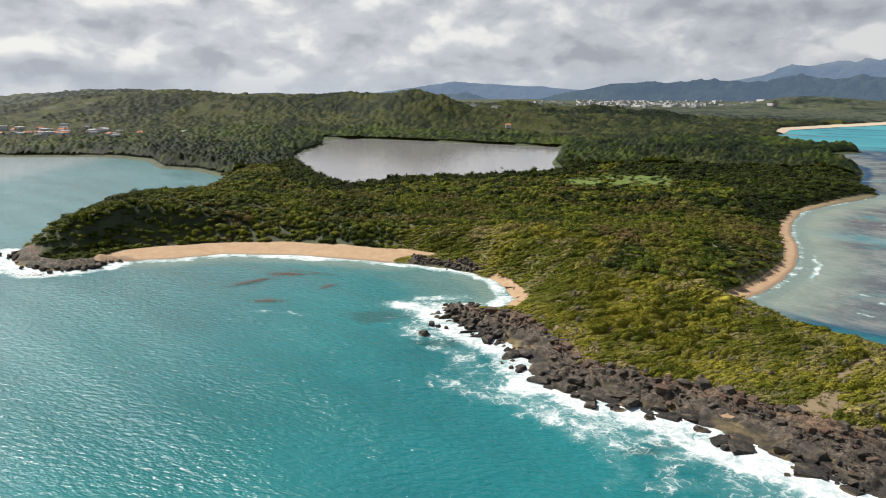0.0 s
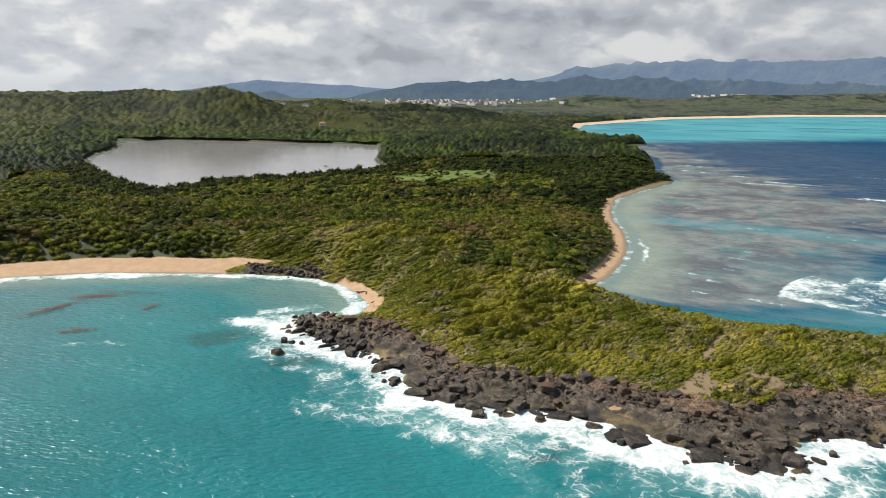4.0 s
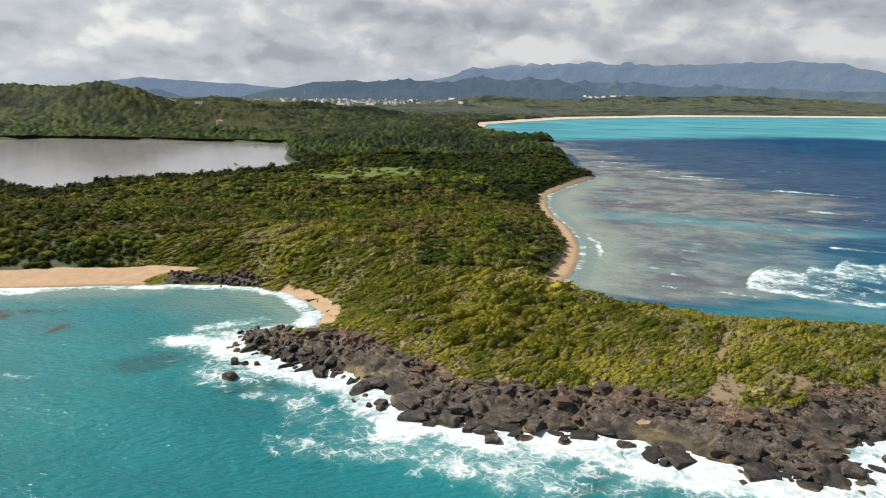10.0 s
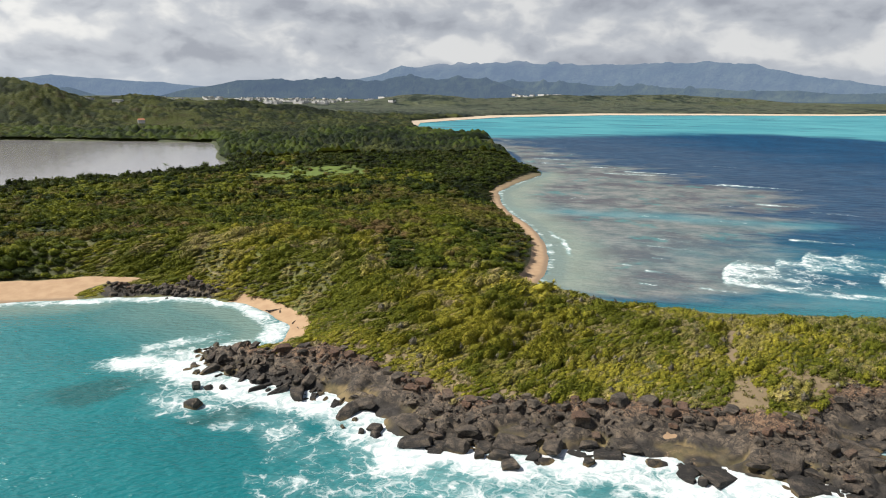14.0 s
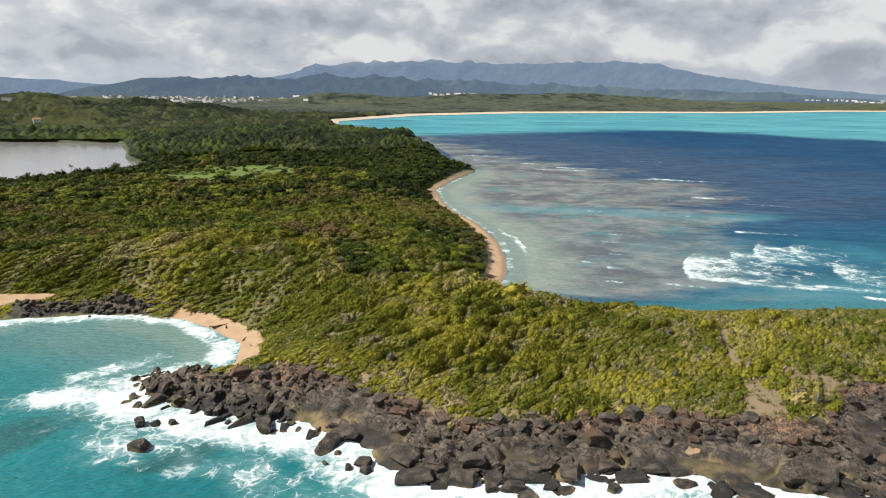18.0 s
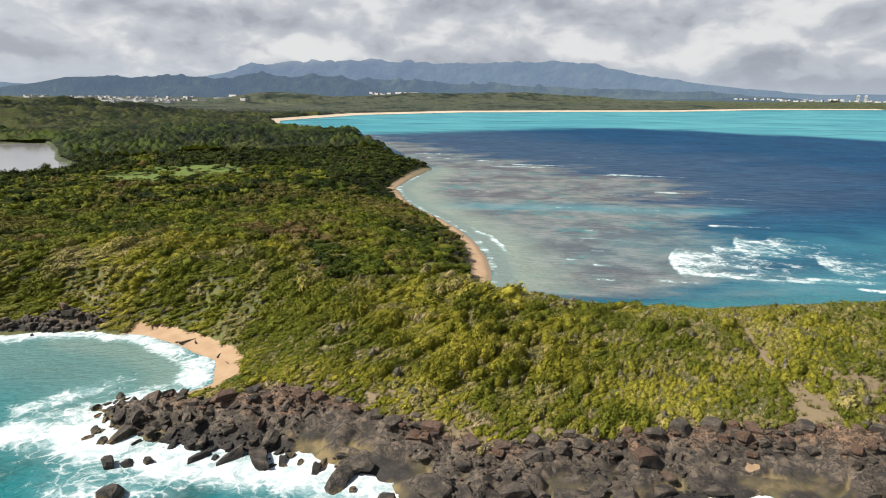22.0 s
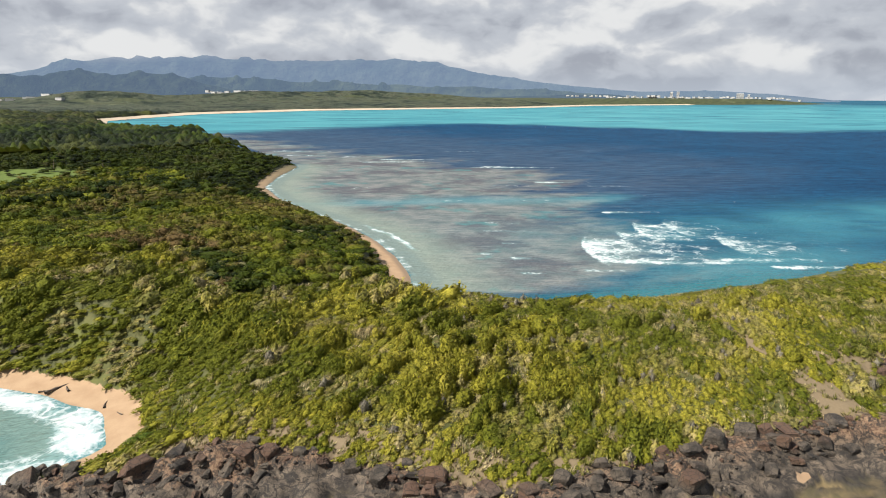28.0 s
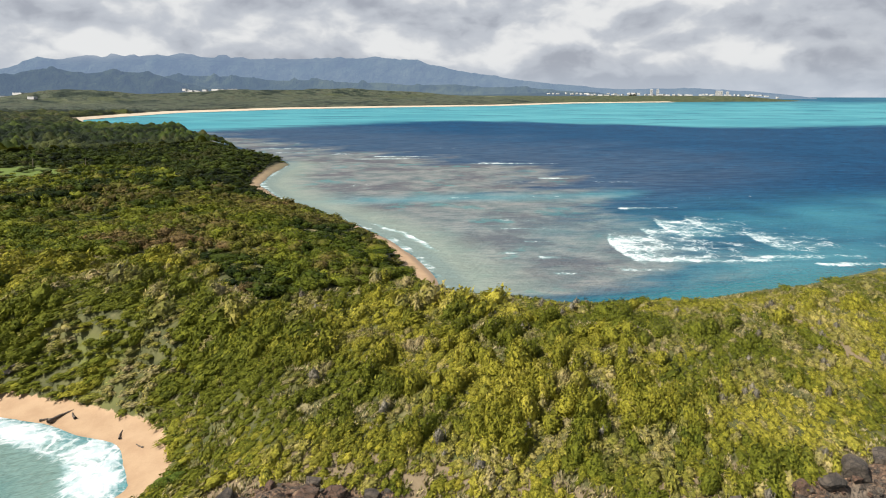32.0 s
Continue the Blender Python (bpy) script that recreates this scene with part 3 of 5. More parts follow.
earth = np.maximum(step(along(ROCKY, X, Y), 24, 17) * (X > -40), np.maximum(np.maximum(hump(X, Y, 69, 163, 13, 8, 40), hump(X, Y, 90, 168, 12, 6, -20)), step(along(pairs([87, 198, 80, 187, 76, 180]), X, Y), 3, 1)))
lush = step(hump(X, Y, -22, 632, 62, 80, -20) + 0.6 * (fbm(X / 25, Y / 25, 3, 44) - 0.5), 0.2, 0.6)
Q = quads(len(gx), len(gy))
Q = Q[(Z[Q] > -3).any(1)]
used, idx = np.unique(Q, return_inverse=True)
ground = mesh_of("ground", afar(np.c_[X, Y, Z])[used], idx.reshape(Q.shape), GROUND, {"sand": sand[used], "rock": rock[used], "wet": wet[used], "wood": wood[used] * (1 - lush[used]), "lush": lush[used], "earth": earth[used]})
tagged(ground, "rocky green headland with sandy coves and wooded low hills", "ground", kind="structure")

# ---- sea ----
sx = axis([(-380, -110, 5), (-110, 230, 1.5), (230, 440, 4)], 8, 1.09, -26000, 26000)
sy = axis([(-60, 110, 4), (110, 360, 1.5), (360, 720, 4)], 8, 1.09, -6000, 40000)
X, Y = [a.ravel() for a in np.meshgrid(sx, sy)]
d = -signed(COAST, X, Y)
a, b, c, r = along(BEACH_A, X, Y), along(BEACH_B, X, Y), along(BEACH_C, X, Y), along(ROCKY, X, Y)
rw = along(ROCKY_C, X, Y)
lump = fbm(X / 22, Y / 22, 4, 3)
lump2 = fbm(X / 9, Y / 9, 3, 8)
open_sea = (1 - 0.85 * step(Y - 0.35 * X, 246, 256) * (X < 0)) * step(X - 0.15 * Y, -116, -98)
foam = np.maximum.reduce([
    1.08 * step(14 * (0.3 + 1.3 * lump) - r, -3, 6) * open_sea * (0.6 + 0.7 * lump2), 0.5 * step(29 * (0.3 + 1.35 * lump) - r, -7, 9) * open_sea * (0.1 + 1.3 * lump2),
    step(8.0 * (0.2 + 1.3 * lump) - a, -3, 3) * (0.35 + 0.8 * lump2), step(4.5 * (0.3 + 1.3 * lump) - b, -1.5, 2.5) * (0.3 + 0.85 * lump2), step(2.6 - c, -1, 1) * (0.1 + 0.5 * lump2), 1.1 * np.exp(-(((c - 9 - 6 * (lump - 0.5)) / 1.3) ** 2)) * step(Y, 318, 335) * step(Y, 395, 375) * (0.2 + 1.0 * lump2),
    step(13 * (0.3 + 1.3 * lump) - rw, -4, 4), step(8 * (0.4 + 1.3 * lump) - along(ROCKY_B, X, Y), -3, 3) * 0.95,
    0.9 * hump(X, Y, -76, 224, 10, 6, 20) * (0.5 + lump), 0.9 * hump(X, Y, -66, 238, 12, 4, 25) * (0.3 + lump2), 0.5 * hump(X, Y, -120, 196, 14, 3, 15) * (0.3 + lump2)])
north = step(Y + 0.35 * X, 268, 300) * step(X, 40, 62) * (signed(COAST, X, Y) < 0)
drawn = fbm((X * 0.77 - Y * 0.64) / 16, (X * 0.64 + Y * 0.77) / 3.2, 4, 66)
# breakers on the reef of the northern bay: middle, half length, trail, seaward heading, strength
for cx, cy, half, trail, head, k in ((146, 288, 24, 30, -45, 1.1), (180, 300, 12, 26, -30, 0.8), (176, 242, 15, 6, -62, 1.1), (200, 262, 18, 22, -40, 0.9), (192, 222, 17, 6, -50, 1.2), (118, 292, 7, 8, -40, 0.8), (149, 334, 15, 5, -60, 0.9),
                                     (128, 262, 9, 5, -60, 0.9), (132, 315, 6, 4, -50, 0.8), (112, 305, 5, 3, -40, 0.7), (158, 352, 9, 5, -60, 0.7), (215, 300, 16, 14, -40, 0.8), (235, 335, 18, 10, -40, 0.7), (290, 640, 40, 9, -35, 0.9),
                                     (335, 545, 35, 8, -35, 0.8), (262, 450, 22, 6, -40, 0.6), (105, 274, 6, 4, -50, 0.9), (225, 395, 14, 4, -50, 0.6), (185, 420, 10, 3, -60, 0.5), (170, 500, 14, 4, -60, 0.5), (240, 560, 18, 4, -50, 0.5),
                                     (240, 760, 45, 12, -70, 0.6), (310, 880, 60, 12, -60, 0.5), (420, 700, 30, 5, -50, 0.5), (500, 900, 30, 5, -60, 0.4), (560, 1500, 30, 8, -60, 0.7), (380, 1650, 30, 8, -60, 0.7), (285, 706, 25, 8, -55, 0.9), (315, 650, 40, 9, -60, 1.0), (350, 540, 40, 10, -62, 1.0), (303, 445, 26, 16, -60, 0.7), (312, 412, 20, 10, -60, 0.6), (272, 800, 40, 18, -60, 0.6), (194, 300, 22, 24, -48, 1.0), (156, 256, 20, 12, -62, 1.0), (193, 236, 24, 10, -75, 1.0)):
    big_one = trail >= 14 and cy < 400
    head = -38 if big_one else -36 + (cx * 7 + cy * 3) % 13 - 6
    ca, sa = math.cos(radians(head)), math.sin(radians(head))
    along_, across = (X - cx) * ca + (Y - cy) * sa, -(X - cx) * sa + (Y - cy) * ca + 5 * (lump - 0.5)
    if big_one:      # a broken wave: bright front towards the shore, lacy wake behind it
        bend = along_ - (across / half) ** 2 * half * 0.12
        body = np.exp(-((across / half) ** 4))
        crest = step(bend, -1.4, 0.2) * np.exp(-np.maximum(bend, 0) / 2.6) * (0.3 + 1.1 * lump2)
        wake = step(bend, -1.2, 0.8) * np.exp(-np.maximum(bend, 0) / trail) * (0.15 + 1.1 * drawn)
        foam = np.maximum(foam, k * body * np.maximum(crest, 0.95 * wake))
    else:            # a small crest with foam drawn out behind it
        w_ = max(1.3, trail * 0.3) * (1 + max(cy - 500, 0) / 350)
        body = step(along_ / half, -1.0, -0.85) * np.clip(0.5 - 0.5 * along_ / half, 0, 1) ** 0.8 * np.exp(-((across / w_) ** 2))
        foam = np.maximum(foam, k * body * (0.25 + 1.3 * drawn))
reef = north * step(d, 3, 14) * (1 - step(X - np.interp(Y, [180, 250, 280, 330, 415, 520, 620, 690, 900, 1100], [120, 132, 160, 205, 265, 320, 305, 285, 295, 290]) + (fbm(X / 60, Y / 25, 5, 15, 0.6) - 0.5) * 190, -70, 70))
# line along which the dark blue gives way to turquoise
far_edge = np.interp(X, [0, 250, 460, 620, 800, 960, 1060, 1120, 2500], [1150, 1200, 1265, 1310, 1360, 1340, 1000, 760, 300])
turq = north * step(Y - far_edge + 90 * (lump - 0.5), -60, 80) * (1 - 0.75 * step(np.hypot(X, Y), 3500, 9000))
turq = np.maximum(turq, north * 0.5 * np.exp(-((along(pairs([105, 458, 170, 425, 260, 380]), X, Y) + 30 * (lump - 0.5)) / 16) ** 2))
turq = np.maximum(turq, north * 0.5 * hump(X, Y, 190, 235, 60, 22, -12))
turq = np.maximum(turq, north * 0.55 * hump(X, Y, 330, 240, 170, 55, -25) * (0.4 + 1.2 * lump))
dark_blue = north * (1 - 0.6 * hump(X, Y, 160, 230, 60, 40))
# west bay tone, and a painted sky sheen over the left water
milky_sheen = np.maximum(step(-X - 0.4 * Y, 380, 470) * 0.95, 0.35 * step(-X, 60, 240))
sandy = np.maximum(np.maximum(step(26 - c, -14, 18) * 0.8, np.maximum(step(14 - b, -8, 6) * 0.7, step(34 - b, -16, 14) * 0.45)), step(16 - a, -6, 8) * 0.6) * (d > 0)
# where grey glare is painted on the bay water
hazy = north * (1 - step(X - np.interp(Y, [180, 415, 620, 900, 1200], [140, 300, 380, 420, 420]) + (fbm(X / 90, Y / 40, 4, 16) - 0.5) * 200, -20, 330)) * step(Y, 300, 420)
shoal = np.maximum.reduce([step(hump(X, Y, cx, cy, rx, ry, 20) + 0.7 * (lump2 - 0.5), 0.25, 0.7) for cx, cy, rx, ry in ((-48, 187, 11, 5), (-80, 205, 16, 8), (26, 133, 6, 2.5), (30, 138, 3, 2))])
swell = 0.3 * step(12 - b, 0, 8) + 0.35 * np.sin((X * 0.35 + Y * 0.94) / 5.5 + 3 * lump) * step(d, 3, 30) * (1 - north) + foam * 0.5 * (lump2 - 0.2)
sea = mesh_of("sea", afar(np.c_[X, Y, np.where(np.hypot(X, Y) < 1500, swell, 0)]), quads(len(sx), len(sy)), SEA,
              {"foam": foam, "reef": reef, "turquoise": turq, "dark_blue": dark_blue, "milky_sheen": milky_sheen, "sandy": sandy, "shoal": shoal, "hazy": hazy})
tagged(sea, "turquoise sea with white surf along rocks", "sea", kind="structure")

# lagoon: a flat sheet inside its shore
lx_, ly_ = np.arange(-680, -60, 10.0), np.arange(480, 1220, 10.0)
X, Y = [a.ravel() for a in np.meshgrid(lx_, ly_)]
Q = quads(len(lx_), len(ly_))
Q = Q[(signed(LAGOON_LINE, X, Y)[Q] > -20).any(1)]
used, idx = np.unique(Q, return_inverse=True)
lagoon = mesh_of("lagoon", np.c_[X, Y, np.full(len(X), 0.25)][used], idx.reshape(Q.shape), LAGOON)
tagged(lagoon, "still grey lagoon ringed by mangroves", "lagoon", kind="structure")

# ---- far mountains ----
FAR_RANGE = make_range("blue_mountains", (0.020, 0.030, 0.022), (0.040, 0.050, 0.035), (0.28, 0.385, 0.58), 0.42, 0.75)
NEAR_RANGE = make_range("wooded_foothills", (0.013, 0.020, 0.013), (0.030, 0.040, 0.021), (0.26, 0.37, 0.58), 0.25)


def mountain_range(name, az, el, dist, deep_m, mat, seed, rugged):
    """A chain of slopes whose skyline has the given elevations (degrees) at the given azimuths."""
    A = np.linspace(az[0], az[-1], 420)
    top = np.interp(A, az, el)
    top = np.convolve(np.pad(top, 4, mode="edge"), np.ones(9) / 9, "valid")
    rows = 26
    P = []
    for j in range(rows):
        k = j / (rows - 1)
        rd = dist + deep_m * k
        rise = np.sin(min(k / 0.8, 1) * math.pi / 2) if k < 0.8 else 1 - (k - 0.8) * 2
        sk = EYE[2] + np.tan(np.radians(top)) * (dist + deep_m * 0.8) + (dist + deep_m * 0.8) ** 2 / 14.6e6
        gul = fbm(A * 1.3 + seed, np.full(A.shape, k * 5.0), 5, seed, 0.55) - 0.5
        h = sk * rise * (1 + gul * rugged * np.sin(math.pi * min(k / 0.8, 1))) + (fbm(A * 6, np.full(A.shape, k * 9.0), 3, seed + 4) - 0.5) * 0.03 * sk
        P.append(np.c_[EYE[0] + rd * np.sin(np.radians(A)), EYE[1] + rd * np.cos(np.radians(A)), np.maximum(h, -5)])
    P = np.concatenate(P)
    rise = np.degrees(np.arctan2(P[:, 2] - EYE[2], np.hypot(P[:, 0] - EYE[0], P[:, 1] - EYE[1])))
    cap = np.interp(np.tile(A, rows), [0, 6, 9, 24, 33, 40], [0, 0, 1, 0.85, 0.7, 0.4]) * np.clip(rise / 2.7, 0, 1.1)
    ob = mesh_of(name, afar(P), quads(len(A), rows), mat, {"height": cap})
    return ob


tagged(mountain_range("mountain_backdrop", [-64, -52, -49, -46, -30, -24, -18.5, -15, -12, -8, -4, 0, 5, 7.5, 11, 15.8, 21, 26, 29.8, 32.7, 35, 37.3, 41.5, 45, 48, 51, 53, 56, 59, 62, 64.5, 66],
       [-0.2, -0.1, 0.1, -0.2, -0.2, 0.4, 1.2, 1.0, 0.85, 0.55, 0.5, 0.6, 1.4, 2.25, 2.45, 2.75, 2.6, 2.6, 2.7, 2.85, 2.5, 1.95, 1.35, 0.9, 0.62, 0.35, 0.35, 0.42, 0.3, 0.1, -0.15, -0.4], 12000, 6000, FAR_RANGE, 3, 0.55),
       "blue mountain chain, haze added as glow, summits faded out for cloud", "mountain", kind="structure")
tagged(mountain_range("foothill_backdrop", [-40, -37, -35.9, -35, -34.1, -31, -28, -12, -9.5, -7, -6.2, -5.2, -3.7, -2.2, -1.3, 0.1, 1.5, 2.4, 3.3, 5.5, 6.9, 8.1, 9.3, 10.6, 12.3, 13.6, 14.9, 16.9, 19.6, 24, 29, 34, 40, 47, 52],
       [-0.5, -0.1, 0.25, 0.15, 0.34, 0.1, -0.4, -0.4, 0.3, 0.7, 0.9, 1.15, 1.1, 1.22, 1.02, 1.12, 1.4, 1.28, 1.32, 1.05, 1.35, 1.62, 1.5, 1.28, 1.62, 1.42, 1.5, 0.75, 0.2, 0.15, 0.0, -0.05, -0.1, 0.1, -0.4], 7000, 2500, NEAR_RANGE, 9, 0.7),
       "dark wooded foothills with bluish haze added as glow, behind the coastal plain", "mountain", kind="structure")
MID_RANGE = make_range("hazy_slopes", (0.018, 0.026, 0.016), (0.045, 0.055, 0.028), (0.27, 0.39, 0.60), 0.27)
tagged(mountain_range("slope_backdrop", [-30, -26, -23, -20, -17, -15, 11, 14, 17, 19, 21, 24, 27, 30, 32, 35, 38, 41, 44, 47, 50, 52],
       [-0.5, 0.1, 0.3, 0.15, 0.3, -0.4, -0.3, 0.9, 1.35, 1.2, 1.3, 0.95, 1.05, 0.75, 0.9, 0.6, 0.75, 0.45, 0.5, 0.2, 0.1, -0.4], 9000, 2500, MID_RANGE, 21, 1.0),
       "green slopes with haze added as glow, below the mountain chain", "mountain", kind="structure")


# ---- shore rocks ----
def make_rock():
    m, n = material("shore_rock")
    p = world_pos(n)
    z = n.add("ShaderNodeSeparateXYZ", {0: p}).outputs[2]
    mid = n.noise(p, 0.5, 6, 0.62)
    rnd = n.add("ShaderNodeNewGeometry").outputs["Random Per Island"]
    oi = n.add("ShaderNodeObjectInfo").outputs["Random"]
    pick = n.math("FRACT", n.math("ADD", rnd, oi))
    col = n.mix(n.ramp(mid, 0.35, 0.65), (0.036, 0.029, 0.022), (0.128, 0.100, 0.072))
    # darker towards the waterline, by height and noise
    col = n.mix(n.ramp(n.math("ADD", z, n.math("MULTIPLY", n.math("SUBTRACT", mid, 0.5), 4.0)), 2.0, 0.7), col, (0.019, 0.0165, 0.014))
    col = n.mix(n.ramp(n.noise(p, 2.4, 5, 0.7), 0.58, 0.70), col, (0.14, 0.115, 0.09))
    col = n.mix(n.ramp(n.math("ADD", pick, n.math("MULTIPLY", z, 0.09)), 1.08, 1.3), col, n.mix(mid, (0.075, 0.038, 0.024), (0.17, 0.100, 0.060)))
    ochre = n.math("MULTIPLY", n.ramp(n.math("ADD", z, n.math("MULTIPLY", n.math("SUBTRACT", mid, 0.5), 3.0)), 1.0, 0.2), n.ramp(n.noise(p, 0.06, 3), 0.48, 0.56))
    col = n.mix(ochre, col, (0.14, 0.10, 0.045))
    cr = n.add("ShaderNodeTexVoronoi", {"Vector": p, "Scale": 0.9}, feature="DISTANCE_TO_EDGE").outputs[0]
    col = n.mix(n.math("MULTIPLY", n.ramp(cr, 0.07, 0.0), 0.7), col, (0.014, 0.013, 0.012))
    h = n.noise(p, 2.0, 6, 0.7)
    finish(n, principled(n, col, 0.75, bump(n, h, 1.0, 0.6)))
    return m


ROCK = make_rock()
rng = np.random.default_rng(4)


def ico(sub):
    bm = bmesh.new()
    bmesh.ops.create_icosphere(bm, subdivisions=sub, radius=1)
    v = np.array([x.co[:] for x in bm.verts])
    f = np.array([[x.index for x in t.verts] for t in bm.faces])
    bm.free()
    return v, f


ICO1, ICO2 = ico(1), ico(2)


def boulder_shape(seed, base=ICO2, cuts=13):
    """An angular block: a ball cut by random planes."""
    g = np.random.default_rng(seed)
    v = base[0].copy()
    axes = np.concatenate([np.eye(3), -np.eye(3)]) + g.normal(0, 0.16, (6, 3))
    for i in range(cuts):
        n = axes[i] if i < 6 else g.normal(size=3)
        n = n / np.linalg.norm(n)
        k = v @ n - (g.uniform(0.45, 0.68) if i < 6 else g.uniform(0.66, 0.85))
        v -= np.maximum(k, 0)[:, None] * n
    v *= g.uniform(0.75, 1.3, 3)
    v += g.normal(size=v.shape) * 0.02
    return v, base[1]


def turned(v, ang, scale, place, tilt=None):
    """Copies of a shape: ang (n), scale (n, 3), place (n, 3); leaning by tilt (n, 2) of its height."""
    c, s = np.cos(ang)[:, None], np.sin(ang)[:, None]
    w = v[None] * scale[:, None]
    if tilt is not None:
        w[:, :, :2] += tilt[:, None] * np.maximum(w[:, :, 2:3], 0)
    x = w[..., 0] * c - w[..., 1] * s
    y = w[..., 0] * s + w[..., 1] * c
    return np.stack([x, y, w[..., 2]], -1) + place[:, None]


def many(name, shapes, which, ang, scale, place, mat, tint=None, smooth=True, tilt=None, dry=None):
    """One joined mesh of many copies of some shapes."""
    V, F, T, D, at = [], [], [], [], 0
    for k, (v, f) in enumerate(shapes):
        m = which == k
        if not m.any():
            continue
        w = turned(v, ang[m], scale[m], place[m], None if tilt is None else tilt[m])
        cnt = m.sum()
        F.append((f[None] + (np.arange(cnt) * len(v))[:, None, None]).reshape(-1, 3) + at)
        V.append(w.reshape(-1, 3))
        T.append(np.repeat(tint[m] if tint is not None else np.zeros(cnt), len(v)))
        D.append(np.repeat(dry[m] if dry is not None else np.zeros(cnt), len(v)))
        at += cnt * len(v)
    return mesh_of(name, np.concatenate(V), np.concatenate(F), mat, {"tint": np.concatenate(T), "dry": np.concatenate(D)}, smooth)


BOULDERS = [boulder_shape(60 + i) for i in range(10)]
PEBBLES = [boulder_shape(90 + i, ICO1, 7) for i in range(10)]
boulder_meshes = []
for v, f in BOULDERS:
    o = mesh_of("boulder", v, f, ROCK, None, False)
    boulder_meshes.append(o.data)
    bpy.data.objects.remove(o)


def boulder(x, y, z, sx, sy, sz, turn, label, group, tilted=False):
    k = int(rng.integers(len(boulder_meshes)))
    o = new("boulder", boulder_meshes[k])
    tip = 0.5 if tilted else 0.25
    o.matrix_world = Matrix.LocRotScale((x, y, z), Euler((rng.uniform(-tip, tip), rng.uniform(-tip, 0.1 if tilted else tip), turn)), (sx, sy, sz))
    return tagged(o, label, "boulder", group)


# blocks along the seaward shelf
cand = rng.uniform([-66, 124], [150, 236], (42000, 2))
cz, csand, crock, cwet, cwood, cd = lay(cand[:, 0], cand[:, 1])
okr = (crock > 0.45) & (cd > -3.5) & (cd < 20) & (along(BEACH_B, cand[:, 0], cand[:, 1]) > 10)
cand, cz, cd = cand[okr], cz[okr], cd[okr]
heap_ = fbm(cand[:, 0] / 11, cand[:, 1] / 11, 3, 35) + 0.2 * step(-cand[:, 0], 14, 24) + 0.12 * step(cd, 7, 11)
okr = (heap_ > 0.43) & (hump(cand[:, 0], cand[:, 1], -18, 195, 8, 6) < 0.4)
cand, cz, cd = cand[okr], cz[okr], cd[okr]
westward = cand[:, 0] < -20
zone = np.where(westward, 0.95, np.where(cd < 4, 1.5, np.where(cd > 9, 1.0, 0.7)))
size = np.clip(np.exp(rng.normal(-0.4, 0.5, len(cand))) * zone, 0.25, np.where(cd < 4, 3.6, 2.3))
order = np.argsort(-size)
near_pick, taken = [], []
for i in order:
    if -62 < cand[i, 0] < 95 and all((cand[i, 0] - q[0]) ** 2 + (cand[i, 1] - q[1]) ** 2 > (0.75 * (size[i] + q[2])) ** 2 for q in taken):
        near_pick.append(i)
        taken.append((*cand[i], size[i]))
    if len(near_pick) == 205:
        break
for i in near_pick:
    s, w = size[i], westward[i]
    lab = "dark angular basalt boulder in white surf" if cd[i] < 2 else ("reddish brown weathered boulder below the scrub" if cd[i] > 11 else "dark grey fractured basalt boulder on the shelf")
    long_, wide_, high_ = (1.7, 0.8, rng.uniform(0.55, 0.85)) if w else ((1.7, 1.2, rng.uniform(0.35, 0.6)) if cd[i] < 4 else (1.3, 0.95, rng.uniform(0.5, 0.85)))
    boulder(cand[i, 0], cand[i, 1], max(cz[i], -0.2) + 0.12 * s, s * long_, s * wide_, s * high_, rng.normal(0.75, 0.35) if w else rng.normal(-0.2, 0.6), lab, "boulders along the rocky shore", w)
rest = np.setdiff1d(np.arange(len(cand)), near_pick)
big_rest = rest[size[rest] > 1.0][:420]
small_rest = rest[size[rest] <= 1.0]
rest = np.concatenate([big_rest, small_rest[rng.permutation(len(small_rest))[:9000]]])
s = np.where(size[rest] > 1.0, np.minimum(size[rest], 2.0) * 0.8, size[rest] * 0.55)
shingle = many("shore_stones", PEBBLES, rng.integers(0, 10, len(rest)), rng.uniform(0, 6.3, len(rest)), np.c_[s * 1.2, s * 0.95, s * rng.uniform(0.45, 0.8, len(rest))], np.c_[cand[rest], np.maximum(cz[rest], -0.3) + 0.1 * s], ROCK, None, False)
tagged(shingle, "broken dark basalt stones covering the shelf", "stones", kind="stuff")

# rocks standing free in the surf
for x, y, s in ((1, 162, 4.2), (10, 153.5, 2.4), (-15, 173.5, 2.2), (-32, 194, 3.0), (-56, 193, 2.2), (-57, 203, 2.3), (-54, 202, 1.7), (-50.5, 201.5, 1.5), (-31, 197.5, 2.0), (-15, 171, 1.3), (9, 157, 2.6), (5, 158.5, 2.2), (45, 141.5, 1.9), (47.5, 141, 1.6), (43, 142.5, 1.2), (-22, 176, 0.9), (-18, 173, 1.0),
                (-19, 179, 0.9), (66, 135, 1.6), (-48, 212, 1.2), (26, 152, 1.5), (58, 133, 1.0), (84, 131, 1.4), (89, 136, 1.6), (94, 139, 1.3), (87, 128, 1.0)):
    boulder(x, y, 0.25 * s, s * 1.3, s * 0.9, s * 0.7, rng.uniform(0, 6), "wet dark boulder standing in white surf", "rocks in the surf")
